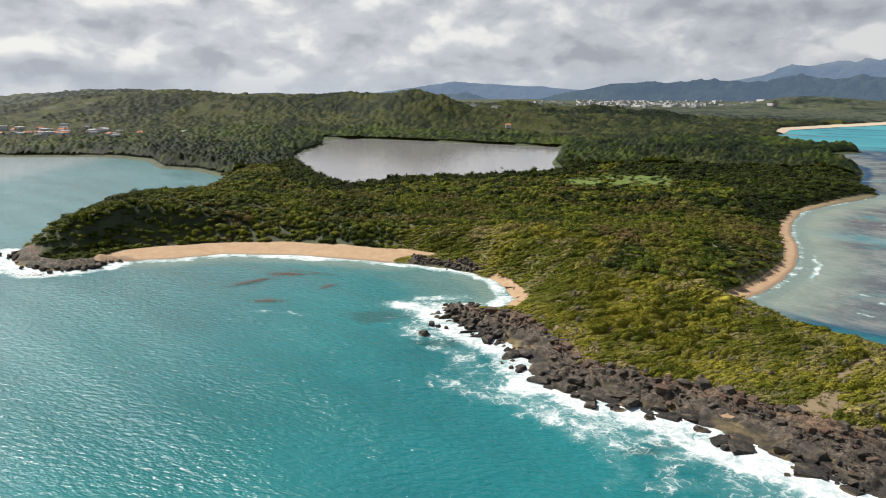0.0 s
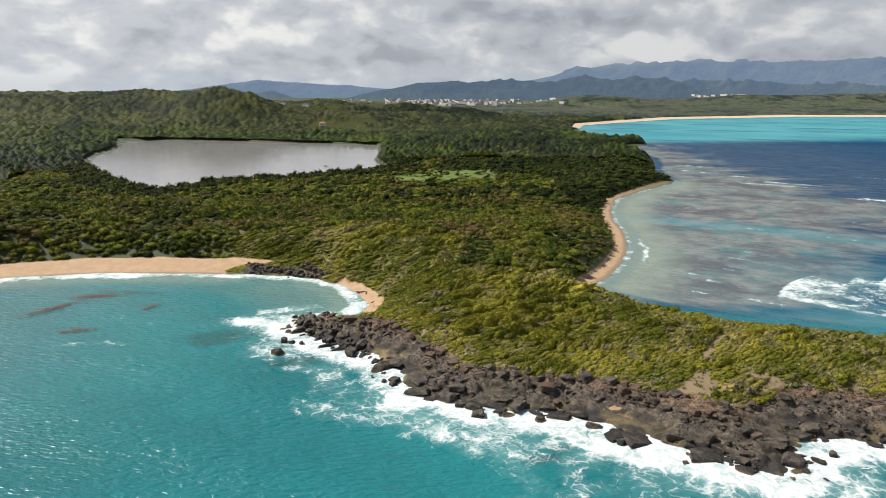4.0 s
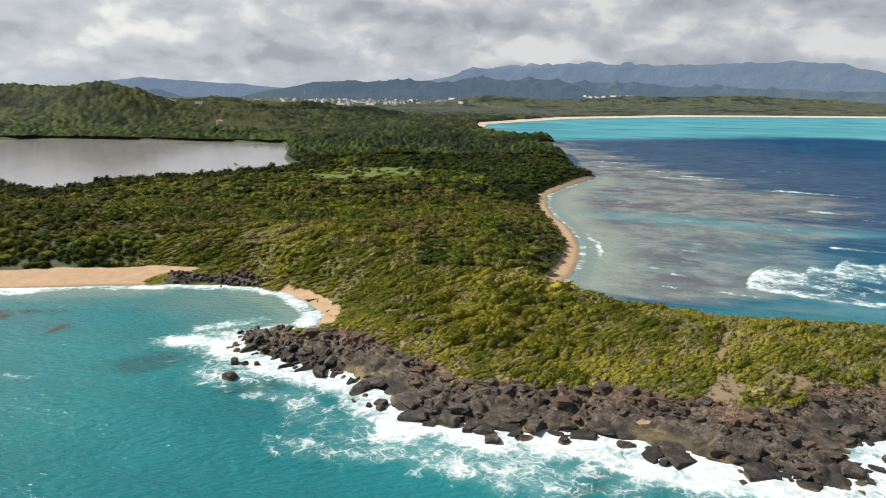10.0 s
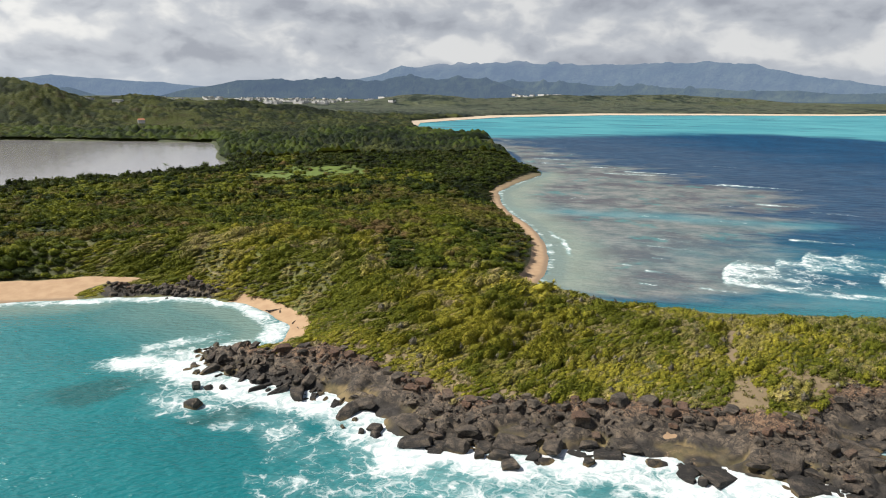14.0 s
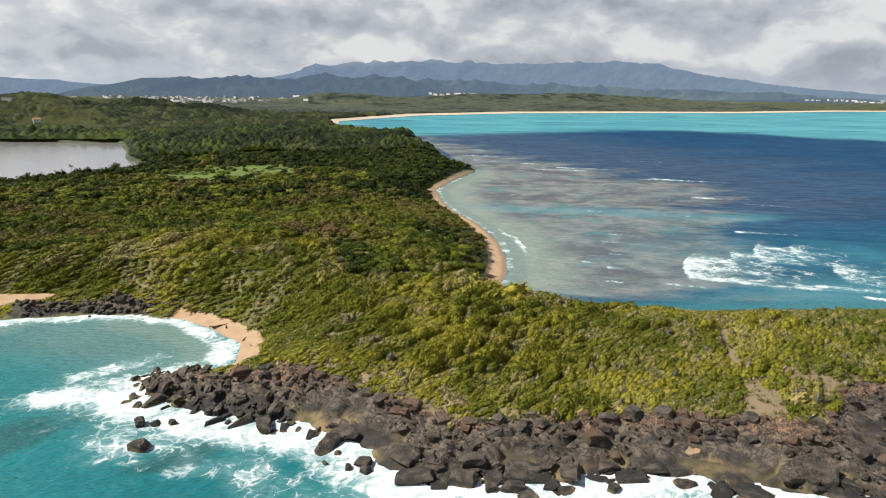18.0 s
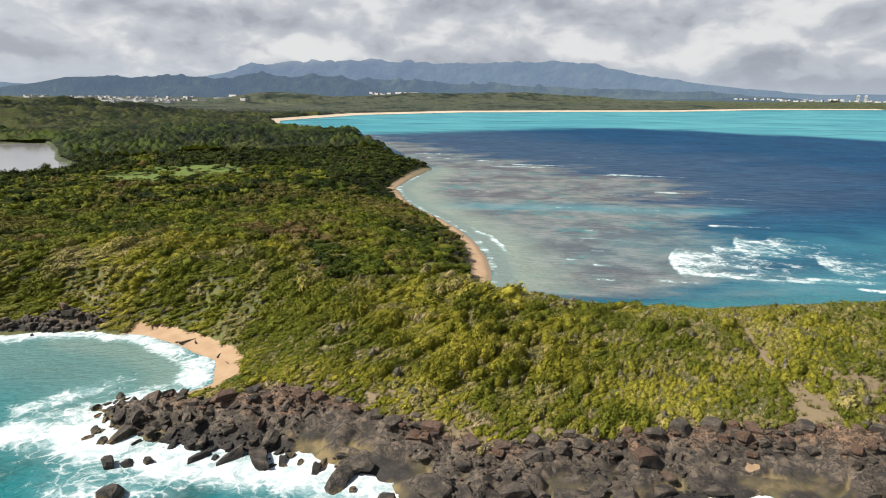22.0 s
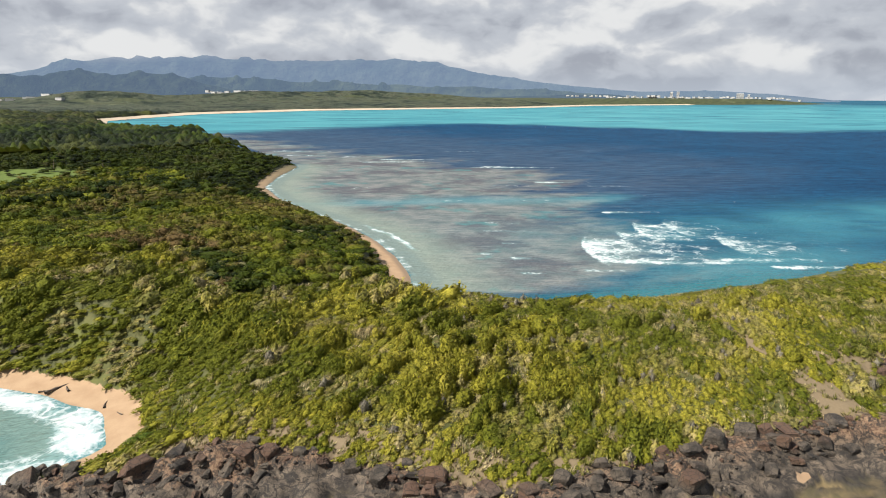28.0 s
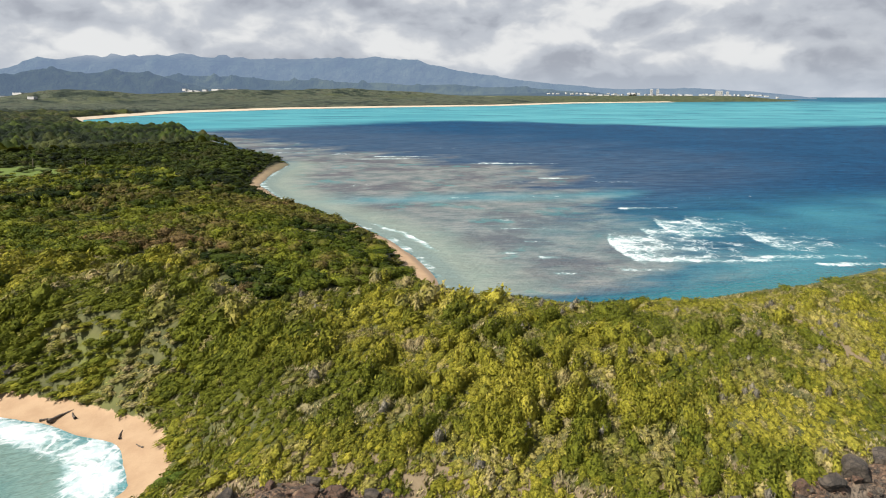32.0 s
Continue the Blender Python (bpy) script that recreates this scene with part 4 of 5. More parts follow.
# rocks at the foot of the western headland and of the cliff between the beaches
for i in range(42):
    k = rng.uniform(0, 4)
    j = int(k)
    a, b = ROCKY_C[j], ROCKY_C[min(j + 1, 4)]
    q = a + (b - a) * (k - j) + rng.normal(0, 3.0, 2)
    s = rng.uniform(0.8, 2.6)
    boulder(q[0], q[1], 0.6 + 0.3 * s, s * 1.3, s, s * 0.8, rng.uniform(0, 6), "black boulder at the foot of the wooded headland", "boulders at the headland")
for i in range(22):
    k = rng.uniform(0, 2)
    j = int(k)
    q = ROCKY_B[j] + (ROCKY_B[j + 1] - ROCKY_B[j]) * (k - j) + rng.normal(0, 3.2, 2) + (0, 3)
    s = rng.uniform(0.6, 1.7)
    z0 = float(lay(q[:1], q[1:])[0][0])
    boulder(q[0], q[1], max(z0, 0) + 0.2 * s, s * 1.3, s, s * 0.8, rng.uniform(0, 6), "dark brown boulder between the two sandy coves", "boulders between the coves")

for x, y, s in ((-45.0, 281.5, 2.0), (-53.0, 283.0, 1.1), (-54.5, 282.0, 0.8), (-51.5, 284.0, 0.7), (-56.5, 281.5, 0.9), (-49.0, 282.5, 0.6)):
    boulder(x, y, float(lay(np.array([x]), np.array([y]))[0][0]) + 0.2 * s, s * 1.3, s, s * 0.7, rng.uniform(0, 6), "dark boulder lying on the sand of the cove", "boulders on the cove")

cliff = np.concatenate([a + (b - a) * rng.uniform(0, 1, (130, 1)) for a, b in zip(ROCKY_B[:-1], ROCKY_B[1:])]) + rng.normal(0, 1, (260, 2)) * (3.0, 2.2) + (0, 1.2)
cliff_z = lay(cliff[:, 0], cliff[:, 1])[0]
s = np.clip(np.exp(rng.normal(-0.2, 0.45, 260)), 0.4, 1.8)
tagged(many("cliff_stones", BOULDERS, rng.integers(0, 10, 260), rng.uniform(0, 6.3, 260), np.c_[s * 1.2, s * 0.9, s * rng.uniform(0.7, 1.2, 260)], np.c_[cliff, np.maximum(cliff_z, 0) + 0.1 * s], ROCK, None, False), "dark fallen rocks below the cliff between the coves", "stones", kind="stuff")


# ---- vegetation ----
def crown(seed, core, leaves, leaf, squat=0.75):
    """A crown: an uneven core with sprays of leaves standing out of it."""
    g = np.random.default_rng(seed)
    v, f = core[0].copy(), core[1]
    lob = g.normal(size=(7, 3))
    lob /= np.linalg.norm(lob, axis=1)[:, None]
    rad = 0.60 + 0.34 * np.max(np.maximum(v @ lob.T, 0) ** 3 * g.uniform(0.5, 1.1, 7), 1) + g.normal(size=len(v)) * 0.06
    v = v * rad[:, None]
    V, F = [v], [f]
    n = g.normal(size=(leaves, 3))
    n[:, 2] = np.abs(n[:, 2]) * 0.9 - 0.25
    n /= np.linalg.norm(n, axis=1)[:, None]
    pr = 0.66 + 0.34 * np.max(np.maximum(n @ lob.T, 0) ** 3, 1) * g.uniform(0.6, 1.1, leaves) + g.uniform(-0.06, 0.10, leaves)
    c = n * pr[:, None]
    d1 = np.cross(n, g.normal(size=(leaves, 3)))
    d1 /= np.linalg.norm(d1, axis=1)[:, None]
    d2 = np.cross(n, d1) + n * g.uniform(-0.5, 0.8, leaves)[:, None]
    s = leaf * g.uniform(0.6, 1.4, leaves)[:, None]
    q = np.stack([c - d1 * s * 0.6, c + d1 * s * 0.6, c + d2 * s * 1.1 + n * s * 0.35], 1)
    V.append(q.reshape(-1, 3))
    F.append(len(v) + np.arange(leaves * 3).reshape(-1, 3))
    V, F = np.concatenate(V), np.concatenate(F)
    V[:, 2] = (V[:, 2] + 0.35) * squat
    V[:, 2] = np.maximum(V[:, 2], -0.1)
    return V, F


NEAR_CROWNS = [crown(10 + i, ICO2, 260, 0.15) for i in range(8)]
SCRUB_CROWNS = [crown(20 + i, ICO1, 84, 0.22) for i in range(8)]
MID_CROWNS = [crown(30 + i, ICO1, 80, 0.24) for i in range(8)]
BACK_CROWNS = [crown(40 + i, ICO1, 34, 0.32) for i in range(8)]


def scatter(x0, x1, y0, y1, gap, seed):
    g = np.random.default_rng(seed)
    xs, ys = np.meshgrid(np.arange(x0, x1, gap), np.arange(y0, y1, gap))
    p = np.c_[xs.ravel(), ys.ravel()]
    return p + g.uniform(-0.5, 0.5, p.shape) * gap


def cover(p, margin):
    """Where plants stand: height and inland distance of the places that are neither sand, rock nor water."""
    z, sd, rk, wt, wd, d = lay(p[:, 0], p[:, 1])
    lag = signed(LAGOON_LINE, p[:, 0], p[:, 1])
    ok = (sd < 0.35) & (rk < 0.62) & (d > margin) & (lag < -2)
    return ok, z, d, lag


def in_point(p):
    """The low scrub of the point, east of the coves."""
    return ((p[:, 1] < 262 + 0.25 * (p[:, 0] + 30)) & (p[:, 0] > -50)) | ((p[:, 0] > -118) & (p[:, 0] < 0) & (p[:, 1] < 336 - 0.15 * np.abs(p[:, 0] + 60)))


# scrub on the point, combed by the wind
P = np.concatenate([scatter(-40, 125, 150, 246, 1.42, 7), scatter(-118, 12, 240, 338, 1.7, 9), scatter(-118, 262, 130, 340, 2.3, 8)])
in_a = (P[:, 0] > -40) & (P[:, 0] < 125) & (P[:, 1] > 150) & (P[:, 1] < 246)
in_b = (P[:, 0] > -118) & (P[:, 0] < 12) & (P[:, 1] > 240) & (P[:, 1] < 338) & ~in_a
fine_ = np.arange(len(P)) < len(P) - len(scatter(-118, 262, 130, 340, 2.3, 8))
keep_ = (fine_ & (in_a | in_b)) | ~(fine_ | in_a | in_b)
P, fine_ = P[keep_], fine_[keep_]
ok, z, d, lag = cover(P, 3)
bare = along(pairs([87, 198, 80, 187, 76, 180]), P[:, 0], P[:, 1])
EARTH_SCAR = np.maximum(hump(P[:, 0], P[:, 1], 69, 163, 10, 6, 40), 0.75 * hump(P[:, 0], P[:, 1], 90, 168, 9, 4, -20)) + 0.5 * (fbm(P[:, 0] / 3, P[:, 1] / 3, 3, 46) - 0.5)
thin = fbm(P[:, 0] / 7, P[:, 1] / 7, 3, 40)
thin = thin - 0.06 * hump(P[:, 0], P[:, 1], 45, 208, 40, 16) - 0.2 * step(d, 19, 14) * (P[:, 0] > -30)
thin = thin + 0.12 * step(-P[:, 0], 25, 45)
ok &= in_point(P) & (thin > np.where(P[:, 1] > 240, 0.2, 0.31)) & (bare > 1.3 + 1.5 * (thin - 0.5)) & (EARTH_SCAR + 0.45 * rng.uniform(size=len(P)) < 0.62)
P, z, d, thin, fine_ = P[ok], z[ok], d[ok], thin[ok], fine_[ok]
n_ = len(P)
cu, cv = P[:, 0] * 0.82 + P[:, 1] * 0.57, -P[:, 0] * 0.57 + P[:, 1] * 0.82      # along and across the wind
clump = fbm(cu / 8 + 3, cv / 3.0, 3, 42)                       # bushes stand together in streaks
turf = step(fbm(P[:, 0] / 18, P[:, 1] / 18, 3, 43) + 0.12 * step(P[:, 0], 45, 75), 0.52, 0.62)   # low mats
tall = step(clump, 0.46, 0.68) * (1 - 0.65 * turf)
mound = (rng.uniform(size=n_) > 0.95) * rng.uniform(0.5, 1.3, n_) * (1 - 0.6 * turf)
R = (0.92 + 0.45 * rng.uniform(size=n_) + 0.45 * tall + 0.8 * mound) * (1 - 0.18 * turf) * np.where(fine_, np.where(P[:, 1] > 240, 1.4, 1.12), 1.6)
low = step(d, 8, 36)
Hh = (0.25 + 0.35 * rng.uniform(size=n_) + (1.9 - 0.9 * step(P[:, 0], 25, 60)) * tall + 1.0 * mound) * (0.45 + 0.65 * low) * np.where(fine_, 1.0, 1.3)
hue = fbm(P[:, 0] / 15, P[:, 1] / 15, 3, 50)
tint = np.clip(-0.25 + 1.4 * hue - 0.20 * step(P[:, 0], 38, 62) - 0.16 * step(-P[:, 0], -12, 18) + rng.normal(0, 0.13, n_), 0, 1)
straw = np.clip(0.6 * step(hump(P[:, 0], P[:, 1], -62, 317, 18, 7, -10) + 0.5 * (clump - 0.5), 0.35, 0.7) + step(fbm(P[:, 0] / 9, P[:, 1] / 9, 3, 51) + 0.10 * hump(P[:, 0], P[:, 1], 40, 208, 30, 12), 0.55, 0.66) * 0.9 * rng.uniform(size=n_) + (rng.uniform(size=n_) > 0.95) * 0.7, 0, 1)
kind = rng.integers(0, 8, n_)
ang = 0.6 + rng.normal(0, 0.25, n_)
scale = np.c_[R * 1.5, R * 0.72, Hh * 1.35]
lean = np.tile([[0.55, 0.0]], (n_, 1))
things = np.zeros(n_, bool)
stretch_ = np.where((P[:, 0] > -36) & (P[:, 0] < 110) & (P[:, 1] > 165) & (P[:, 1] < 240))[0]
things[stretch_[np.argsort(-(R * Hh)[stretch_])[:300]]] = True
mask = ~things
scrub = many("coastal_scrub", SCRUB_CROWNS, kind[mask], ang[mask], scale[mask], np.c_[P[mask], z[mask] - 0.1], SHRUB, tint[mask], True, lean[mask], straw[mask])
tagged(scrub, "dense wind-combed green and olive scrub on the point", "scrub", kind="stuff")


def stem_shape(seed):
    """A short trunk that forks into tapered limbs."""
    g = np.random.default_rng(seed)
    V, F = [], []

    def limb(a, b, ra, rb):
        k = sum(len(x) for x in V)
        ax = (b - a) / np.linalg.norm(b - a)
        u = np.cross(ax, (0.3, 0.9, 0.2))
        u /= np.linalg.norm(u)
        w = np.cross(ax, u)
        t = np.arange(5) * 2 * math.pi / 5
        ring = np.cos(t)[:, None] * u + np.sin(t)[:, None] * w
        V.append(np.concatenate([a + ring * ra, b + ring * rb]))
        for i in range(5):
            j = (i + 1) % 5
            F.extend([(k + i, k + j, k + 5 + j), (k + i, k + 5 + j, k + 5 + i)])

    fork = np.array([0.05, 0.0, 0.35])
    limb(np.array([0, 0, -0.3]), fork, 0.10, 0.075)
    for i in range(4):
        t = i * 1.6 + g.uniform(-0.3, 0.3)
        limb(fork, np.array([math.cos(t) * 0.45, math.sin(t) * 0.45, 0.75 + g.uniform(-0.1, 0.1)]), 0.06, 0.025)
    return np.concatenate(V), np.array(F)


STEM = stem_shape(3)
stem_data = mesh_of("trunk", *STEM, BARK)
stem_mesh = stem_data.data
bpy.data.objects.remove(stem_data)


def crown_mesh(shape, mat, tone):
    o = mesh_of("crown", *shape, mat, {"tint": np.full(len(shape[0]), tone)})
    me = o.data
    bpy.data.objects.remove(o)
    return me


def plant(name, me, x, y, z, turn, sx, sy, sz, label, category, group):
    top = new(name)
    top.matrix_world = Matrix.LocRotScale((x, y, z), Euler((0, 0, turn)), None)
    for part_name, data in (("trunk", stem_mesh), ("crown", me)):
        o = new(part_name, data)
        o.parent = top
        o.scale = (sx, sy, sz)
    return tagged(top, label, category, group)


shrub_meshes = [[crown_mesh(NEAR_CROWNS[i], SHRUB, t) for t in (0.12, 0.35, 0.55, 0.8)] for i in range(8)]
for i in np.where(things)[0]:
    q = int(np.clip(tint[i] * 4, 0, 3))
    lab = ("dark green wind-combed shrub on the point", "olive green wind-combed shrub on the point", "bright green wind-combed shrub on the point", "yellow-green wind-combed shrub on the point")[q]
    plant("shrub", shrub_meshes[kind[i]][q], P[i, 0], P[i, 1], z[i] - 0.1, ang[i], *scale[i], lab, "shrub", "shrubs on the point")

# dry grass filling the gaps
def tuft(seed, blades):
    g = np.random.default_rng(seed)
    V, F = [], []
    for i in range(blades):
        t, r = g.uniform(0, 6.28), g.uniform(0, 0.8)
        b = np.array([math.cos(t) * r, math.sin(t) * r, -0.05])
        o = np.array([math.cos(t), math.sin(t), 0]) * g.uniform(0.1, 0.6) + (0.35, 0, 0)
        w = np.array([-math.sin(t), math.cos(t), 0]) * g.uniform(0.10, 0.22)
        k = len(V)
        h = g.uniform(0.5, 1.1)
        V += [b - w, b + w, b + o * 0.5 + (0, 0, h * 0.75) + w * 0.7, b + o + (0, 0, h)]
        F += [(k, k + 1, k + 2), (k, k + 2, k + 3)]
    return np.array(V), np.array(F)


GRASS = make_leaf("dry_grass", (0.18, 0.17, 0.045), (0.30, 0.26, 0.10), (0.44, 0.37, 0.20), (0.42, 0.34, 0.19))
G = scatter(-118, 130, 132, 336, 1.25, 77)
gok, gz, gd, glag = cover(G, 2.5)
gt = fbm(G[:, 0] / 7, G[:, 1] / 7, 3, 40) + 0.12 * step(-G[:, 0], 25, 45) - 0.12 * hump(G[:, 0], G[:, 1], 45, 208, 40, 16) - 0.2 * step(gd, 19, 14) * (G[:, 0] > -30)
scar_ = np.maximum(hump(G[:, 0], G[:, 1], 69, 163, 10, 6, 40), hump(G[:, 0], G[:, 1], 90, 168, 9, 4, -20))
gok &= in_point(G) & ((gt < 0.40) | (scar_ > 0.25) & (rng.uniform(size=len(G)) < 0.45))
G, gz = G[gok], gz[gok]
gs = rng.uniform(0.5, 1.1, len(G))
tagged(many("dry_grass", [tuft(i, 13) for i in range(8)], rng.integers(0, 8, len(G)), 0.72 + rng.normal(0, 0.5, len(G)), np.c_[gs * 1.1, gs * 0.9, gs * 0.75], np.c_[G, gz], GRASS, rng.uniform(0, 1, len(G))), "pale dry grass between the shrubs", "grass", kind="stuff")

# leafless grey shrubs between them
GREY = make_leaf("bare_twigs", (0.19, 0.165, 0.12), (0.25, 0.22, 0.165), (0.32, 0.285, 0.21), (0.28, 0.24, 0.17))
grey_meshes = [crown_mesh(crown(80 + i, ICO1, 70, 0.2, 1.0), GREY, 0.2 + 0.2 * i) for i in range(4)]
some = rng.permutation(np.where((P[:, 0] > -10) & (P[:, 0] < 105) & (d > 9) & (straw + 0.4 * hump(P[:, 0], P[:, 1], 40, 208, 34, 14) > 0.35) & (tall > 0.15))[0])[:130]
for i in some:
    w = rng.uniform(0.5, 1.05)
    plant("dry_shrub", grey_meshes[int(rng.integers(4))], P[i, 0], P[i, 1], z[i] + 0.2, 0.6 + rng.normal(0, 0.3), w * 1.2, w * 0.8, w * rng.uniform(1.3, 2.1), "leafless grey shrub in green scrub", "shrub", "dry shrubs on the point")

# woods between the coves, the lagoon and the northern beach
P = scatter(-440, 215, 205, 800, 3.6, 17)
ok, z, d, lag = cover(P, 2.5)
field = step(hump(P[:, 0], P[:, 1], -22, 632, 62, 80, -20) + 0.6 * (fbm(P[:, 0] / 25, P[:, 1] / 25, 3, 44) - 0.5), 0.3, 0.65)
ok &= ~in_point(P) & (rng.uniform(size=len(P)) > field * 0.9)
P, z, d, lag = P[ok], z[ok], d[ok], lag[ok]
n_ = len(P)
vig = fbm(P[:, 0] / 28, P[:, 1] / 28, 4, 60)
inner = step(P[:, 1], 400, 480)
emerge = (rng.uniform(size=n_) > 0.9 - 0.1 * inner) * rng.uniform(0.8, 2.4, n_) * (1 + 0.9 * inner)
vigc = fbm(P[:, 0] / 11, P[:, 1] / 11, 3, 62)
hgt = (0.2 + 4.2 * vig + 4.5 * (vigc - 0.3) + emerge) * (0.55 + 0.45 * step(d, 4, 40)) + 3.2 * step(-lag, 60, 15)
R = rng.uniform(1.3, 3.3, n_) * (0.75 + 0.5 * vig) * (1 + 0.2 * (emerge > 0))
tint = np.clip(-0.5 + 0.5 * vigc + 0.9 * fbm(P[:, 0] / 26, P[:, 1] / 26, 4, 70) + 0.8 * fbm(P[:, 0] / 75, P[:, 1] / 75, 3, 71) + rng.normal(0, 0.17, n_) * (1 + 0.9 * inner), 0, 1)
# lagoon mangroves, plus cape and shore woods darkened to paint cloud shadow
dark = (lag > -38) | ((P[:, 1] > 610 + 0.3 * (100 - P[:, 0]) + 60 * (fbm(P[:, 0] / 40, P[:, 1] / 40, 3, 61) - 0.5)) & (P[:, 0] > -40)) | ((P[:, 0] > 70) & (P[:, 1] > 470) & (vig > 0.42))
sear = np.clip(0.9 * step(hump(P[:, 0], P[:, 1], -139, 347, 34, 12, 15) + 0.6 * (vigc - 0.5), 0.3, 0.7) + 0.55 * step(fbm(P[:, 0] / 20, P[:, 1] / 20, 3, 63) + 0.15 * hump(P[:, 0], P[:, 1], 60, 420, 60, 70), 0.62, 0.7), 0, 1)
kind = rng.integers(0, 8, n_)
ang = rng.uniform(0, 6.3, n_)
R = R * (1 + 0.3 * step(P[:, 1], 380, 520))
scale = np.c_[R, R * rng.uniform(0.8, 1.0, n_), hgt * (0.62 - 0.17 * step(P[:, 1], 380, 520))]
hgt = np.maximum(hgt, 1.1)
scale[:, 2] = hgt * (0.62 - 0.17 * step(P[:, 1], 380, 520))
place = np.c_[P, z + hgt * (0.12 + 0.14 * step(P[:, 1], 380, 520))]
behind = np.where((P[:, 0] > -235) & (P[:, 0] < 75) & (P[:, 1] < 345) & ~dark)[0]
pick = behind[np.argsort(-R[behind])[:150]]
things = np.zeros(n_, bool)
things[pick] = True
back = P[:, 1] > 450
for mask, mat, name, lab, shapes in ((~dark & ~things & ~back, TREE, "woodland", "dense green tropical woodland with olive and brown crowns", MID_CROWNS), (~dark & ~things & back, TREE, "inner_woodland", "dense green woodland towards the lagoon", BACK_CROWNS),
                                     (dark & ~things, MANGROVE_AND_SHADOW, "mangrove_wood", "dark green mangrove crowns ringing the lagoon", BACK_CROWNS)):
    tagged(many(name, shapes, kind[mask], ang[mask], scale[mask], place[mask], mat, tint[mask], True, None, sear[mask]), lab, "woodland", kind="stuff")
tree_meshes = [[crown_mesh(NEAR_CROWNS[i], TREE, t) for t in (0.15, 0.4, 0.65, 0.9)] for i in range(8)]
for i in pick:
    q = int(np.clip(tint[i] * 4, 0, 3))
    lab = ("dark green low tree in the woods", "mid green spreading tree in the woods", "bright green spreading tree in the woods", "yellow-green spreading tree in the woods")[q]
    plant("tree", tree_meshes[kind[i]][q], *place[i], ang[i], *(scale[i] * (1.08, 1.08, 1.1)), lab, "tree", "trees near the coves")

# far woods: one canopy of crowns that touch, coarser with distance
FR = np.exp(np.arange(math.log(540), math.log(5200), 0.0036))
FA = np.radians(np.arange(-58, 50, 0.125))
A_, R_ = [a.ravel() for a in np.meshgrid(FA, FR)]
X, Y = np.sin(A_) * R_, np.cos(A_) * R_
z, sd_, rk_, wt_, wd_, d = lay(X, Y)
lag = signed(LAGOON_LINE, X, Y)
jit = 0.004 * (fbm(A_ * 90, np.log(R_) * 90, 2, 12) - 0.5)
lev, gapw = blocks(A_ + jit, np.log(R_) * 0.6 - jit, 0.0088, 21)
lev2, gapw2 = blocks(A_ - jit, np.log(R_) * 0.6, 0.021, 27)
round_ = np.sqrt(np.clip(gapw / 0.8, 0, 1))
vigour = fbm(X / 60, Y / 60, 3, 95)
meadow = step(fbm(X / 150, Y / 150, 3, 90), 0.62, 0.68) * (R_ > 1350)
plain_ = (R_ > 2700) * step(np.degrees(A_), -15, -12) * step(np.degrees(A_), 15, 12)
# lagoon mangroves, plus cloud-shadow bands painted over cape and western woods
dark = (lag > -80 - 60 * vigour) | ((X > -30) & (Y < 1330) & (fbm(X / 55, Y / 80, 3, 96) + 0.25 * step(X, 40, 160) + 0.3 * step(np.abs(Y - 1290 + 0.4 * X), 70, 20) > 0.49)) | ((X < -300) & (Y < 1250) & (X > -900) & (vigour > 0.42))
hgt = (3.4 + 4.5 * vigour + 2.6 * lev + 3.0 * lev2 + 2.5 * dark) * (0.35 + 0.65 * round_) * (0.6 + 0.4 * step(gapw2, 0.0, 0.4)) * (1.15 - 0.15 * step(R_, 900, 1500))
hgt = hgt * (1 - 0.85 * np.maximum(meadow, plain_ * 0.7)) * (1 + 0.6 * step(R_, 1100, 2000)) * (1 - 0.6 * step(R_, 2300, 3400)) * (0.3 + 0.7 * step(np.minimum(d - 2, -lag), 1, 12))
# tint rises with distance, haze put into the leaf colour
tint = np.clip(-0.35 + 0.8 * fbm(X / 90, Y / 90, 4, 97) + 0.75 * fbm(X / 260, Y / 260, 3, 98) + 0.25 * step(R_, 2200, 3000) + 0.7 * lev + 0.3 * lev2 + 0.5 * meadow, 0, 1)
Q = quads(len(FA), len(FR))
inside = (X > -425) & (X < 205) & (Y < 792)
grows = (d > 4) & (lag < -1) & ~inside & (sd_ < 0.5)
Q = Q[grows[Q].all(1)]
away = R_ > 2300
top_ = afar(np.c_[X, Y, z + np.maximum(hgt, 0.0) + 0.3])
for mask, mat, name, lab in ((~dark & ~away, HAZED_FAR_TREE, "far_woodland", "far green woods over low hills"), (away, COAST_HAZE_TREE, "coastal_woodland", "pale hazy woods behind the far bay"), (dark & ~away, MANGROVE_AND_SHADOW, "far_mangrove_wood", "far dark woods round the lagoon and the cape")):
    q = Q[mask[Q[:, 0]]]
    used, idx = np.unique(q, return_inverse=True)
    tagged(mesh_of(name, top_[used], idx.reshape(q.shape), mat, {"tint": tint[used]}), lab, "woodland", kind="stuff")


# ---- sand of the far bay ----
SAND = make_plain("pale_sand", (0.46, 0.36, 0.25), (0.56, 0.47, 0.35), 0.05, 0.9, 0.1)
line = pairs(NORTH)[6:15][::-1]
pts = np.concatenate([a + (b - a) * np.linspace(0, 1, 24, endpoint=False)[:, None] for a, b in zip(line[:-1], line[1:])])
tan = np.gradient(pts, axis=0)
nrm = np.c_[-tan[:, 1], tan[:, 0]] / np.linalg.norm(tan, axis=1)[:, None]
wid = 30 + 8 * fbm(pts[:, 0] / 200, pts[:, 1] / 200, 3, 5)[:, None]
sea_w = np.interp(np.hypot(pts[:, 0], pts[:, 1]), [1700, 2400, 3400], [10, 28, 65])[:, None]
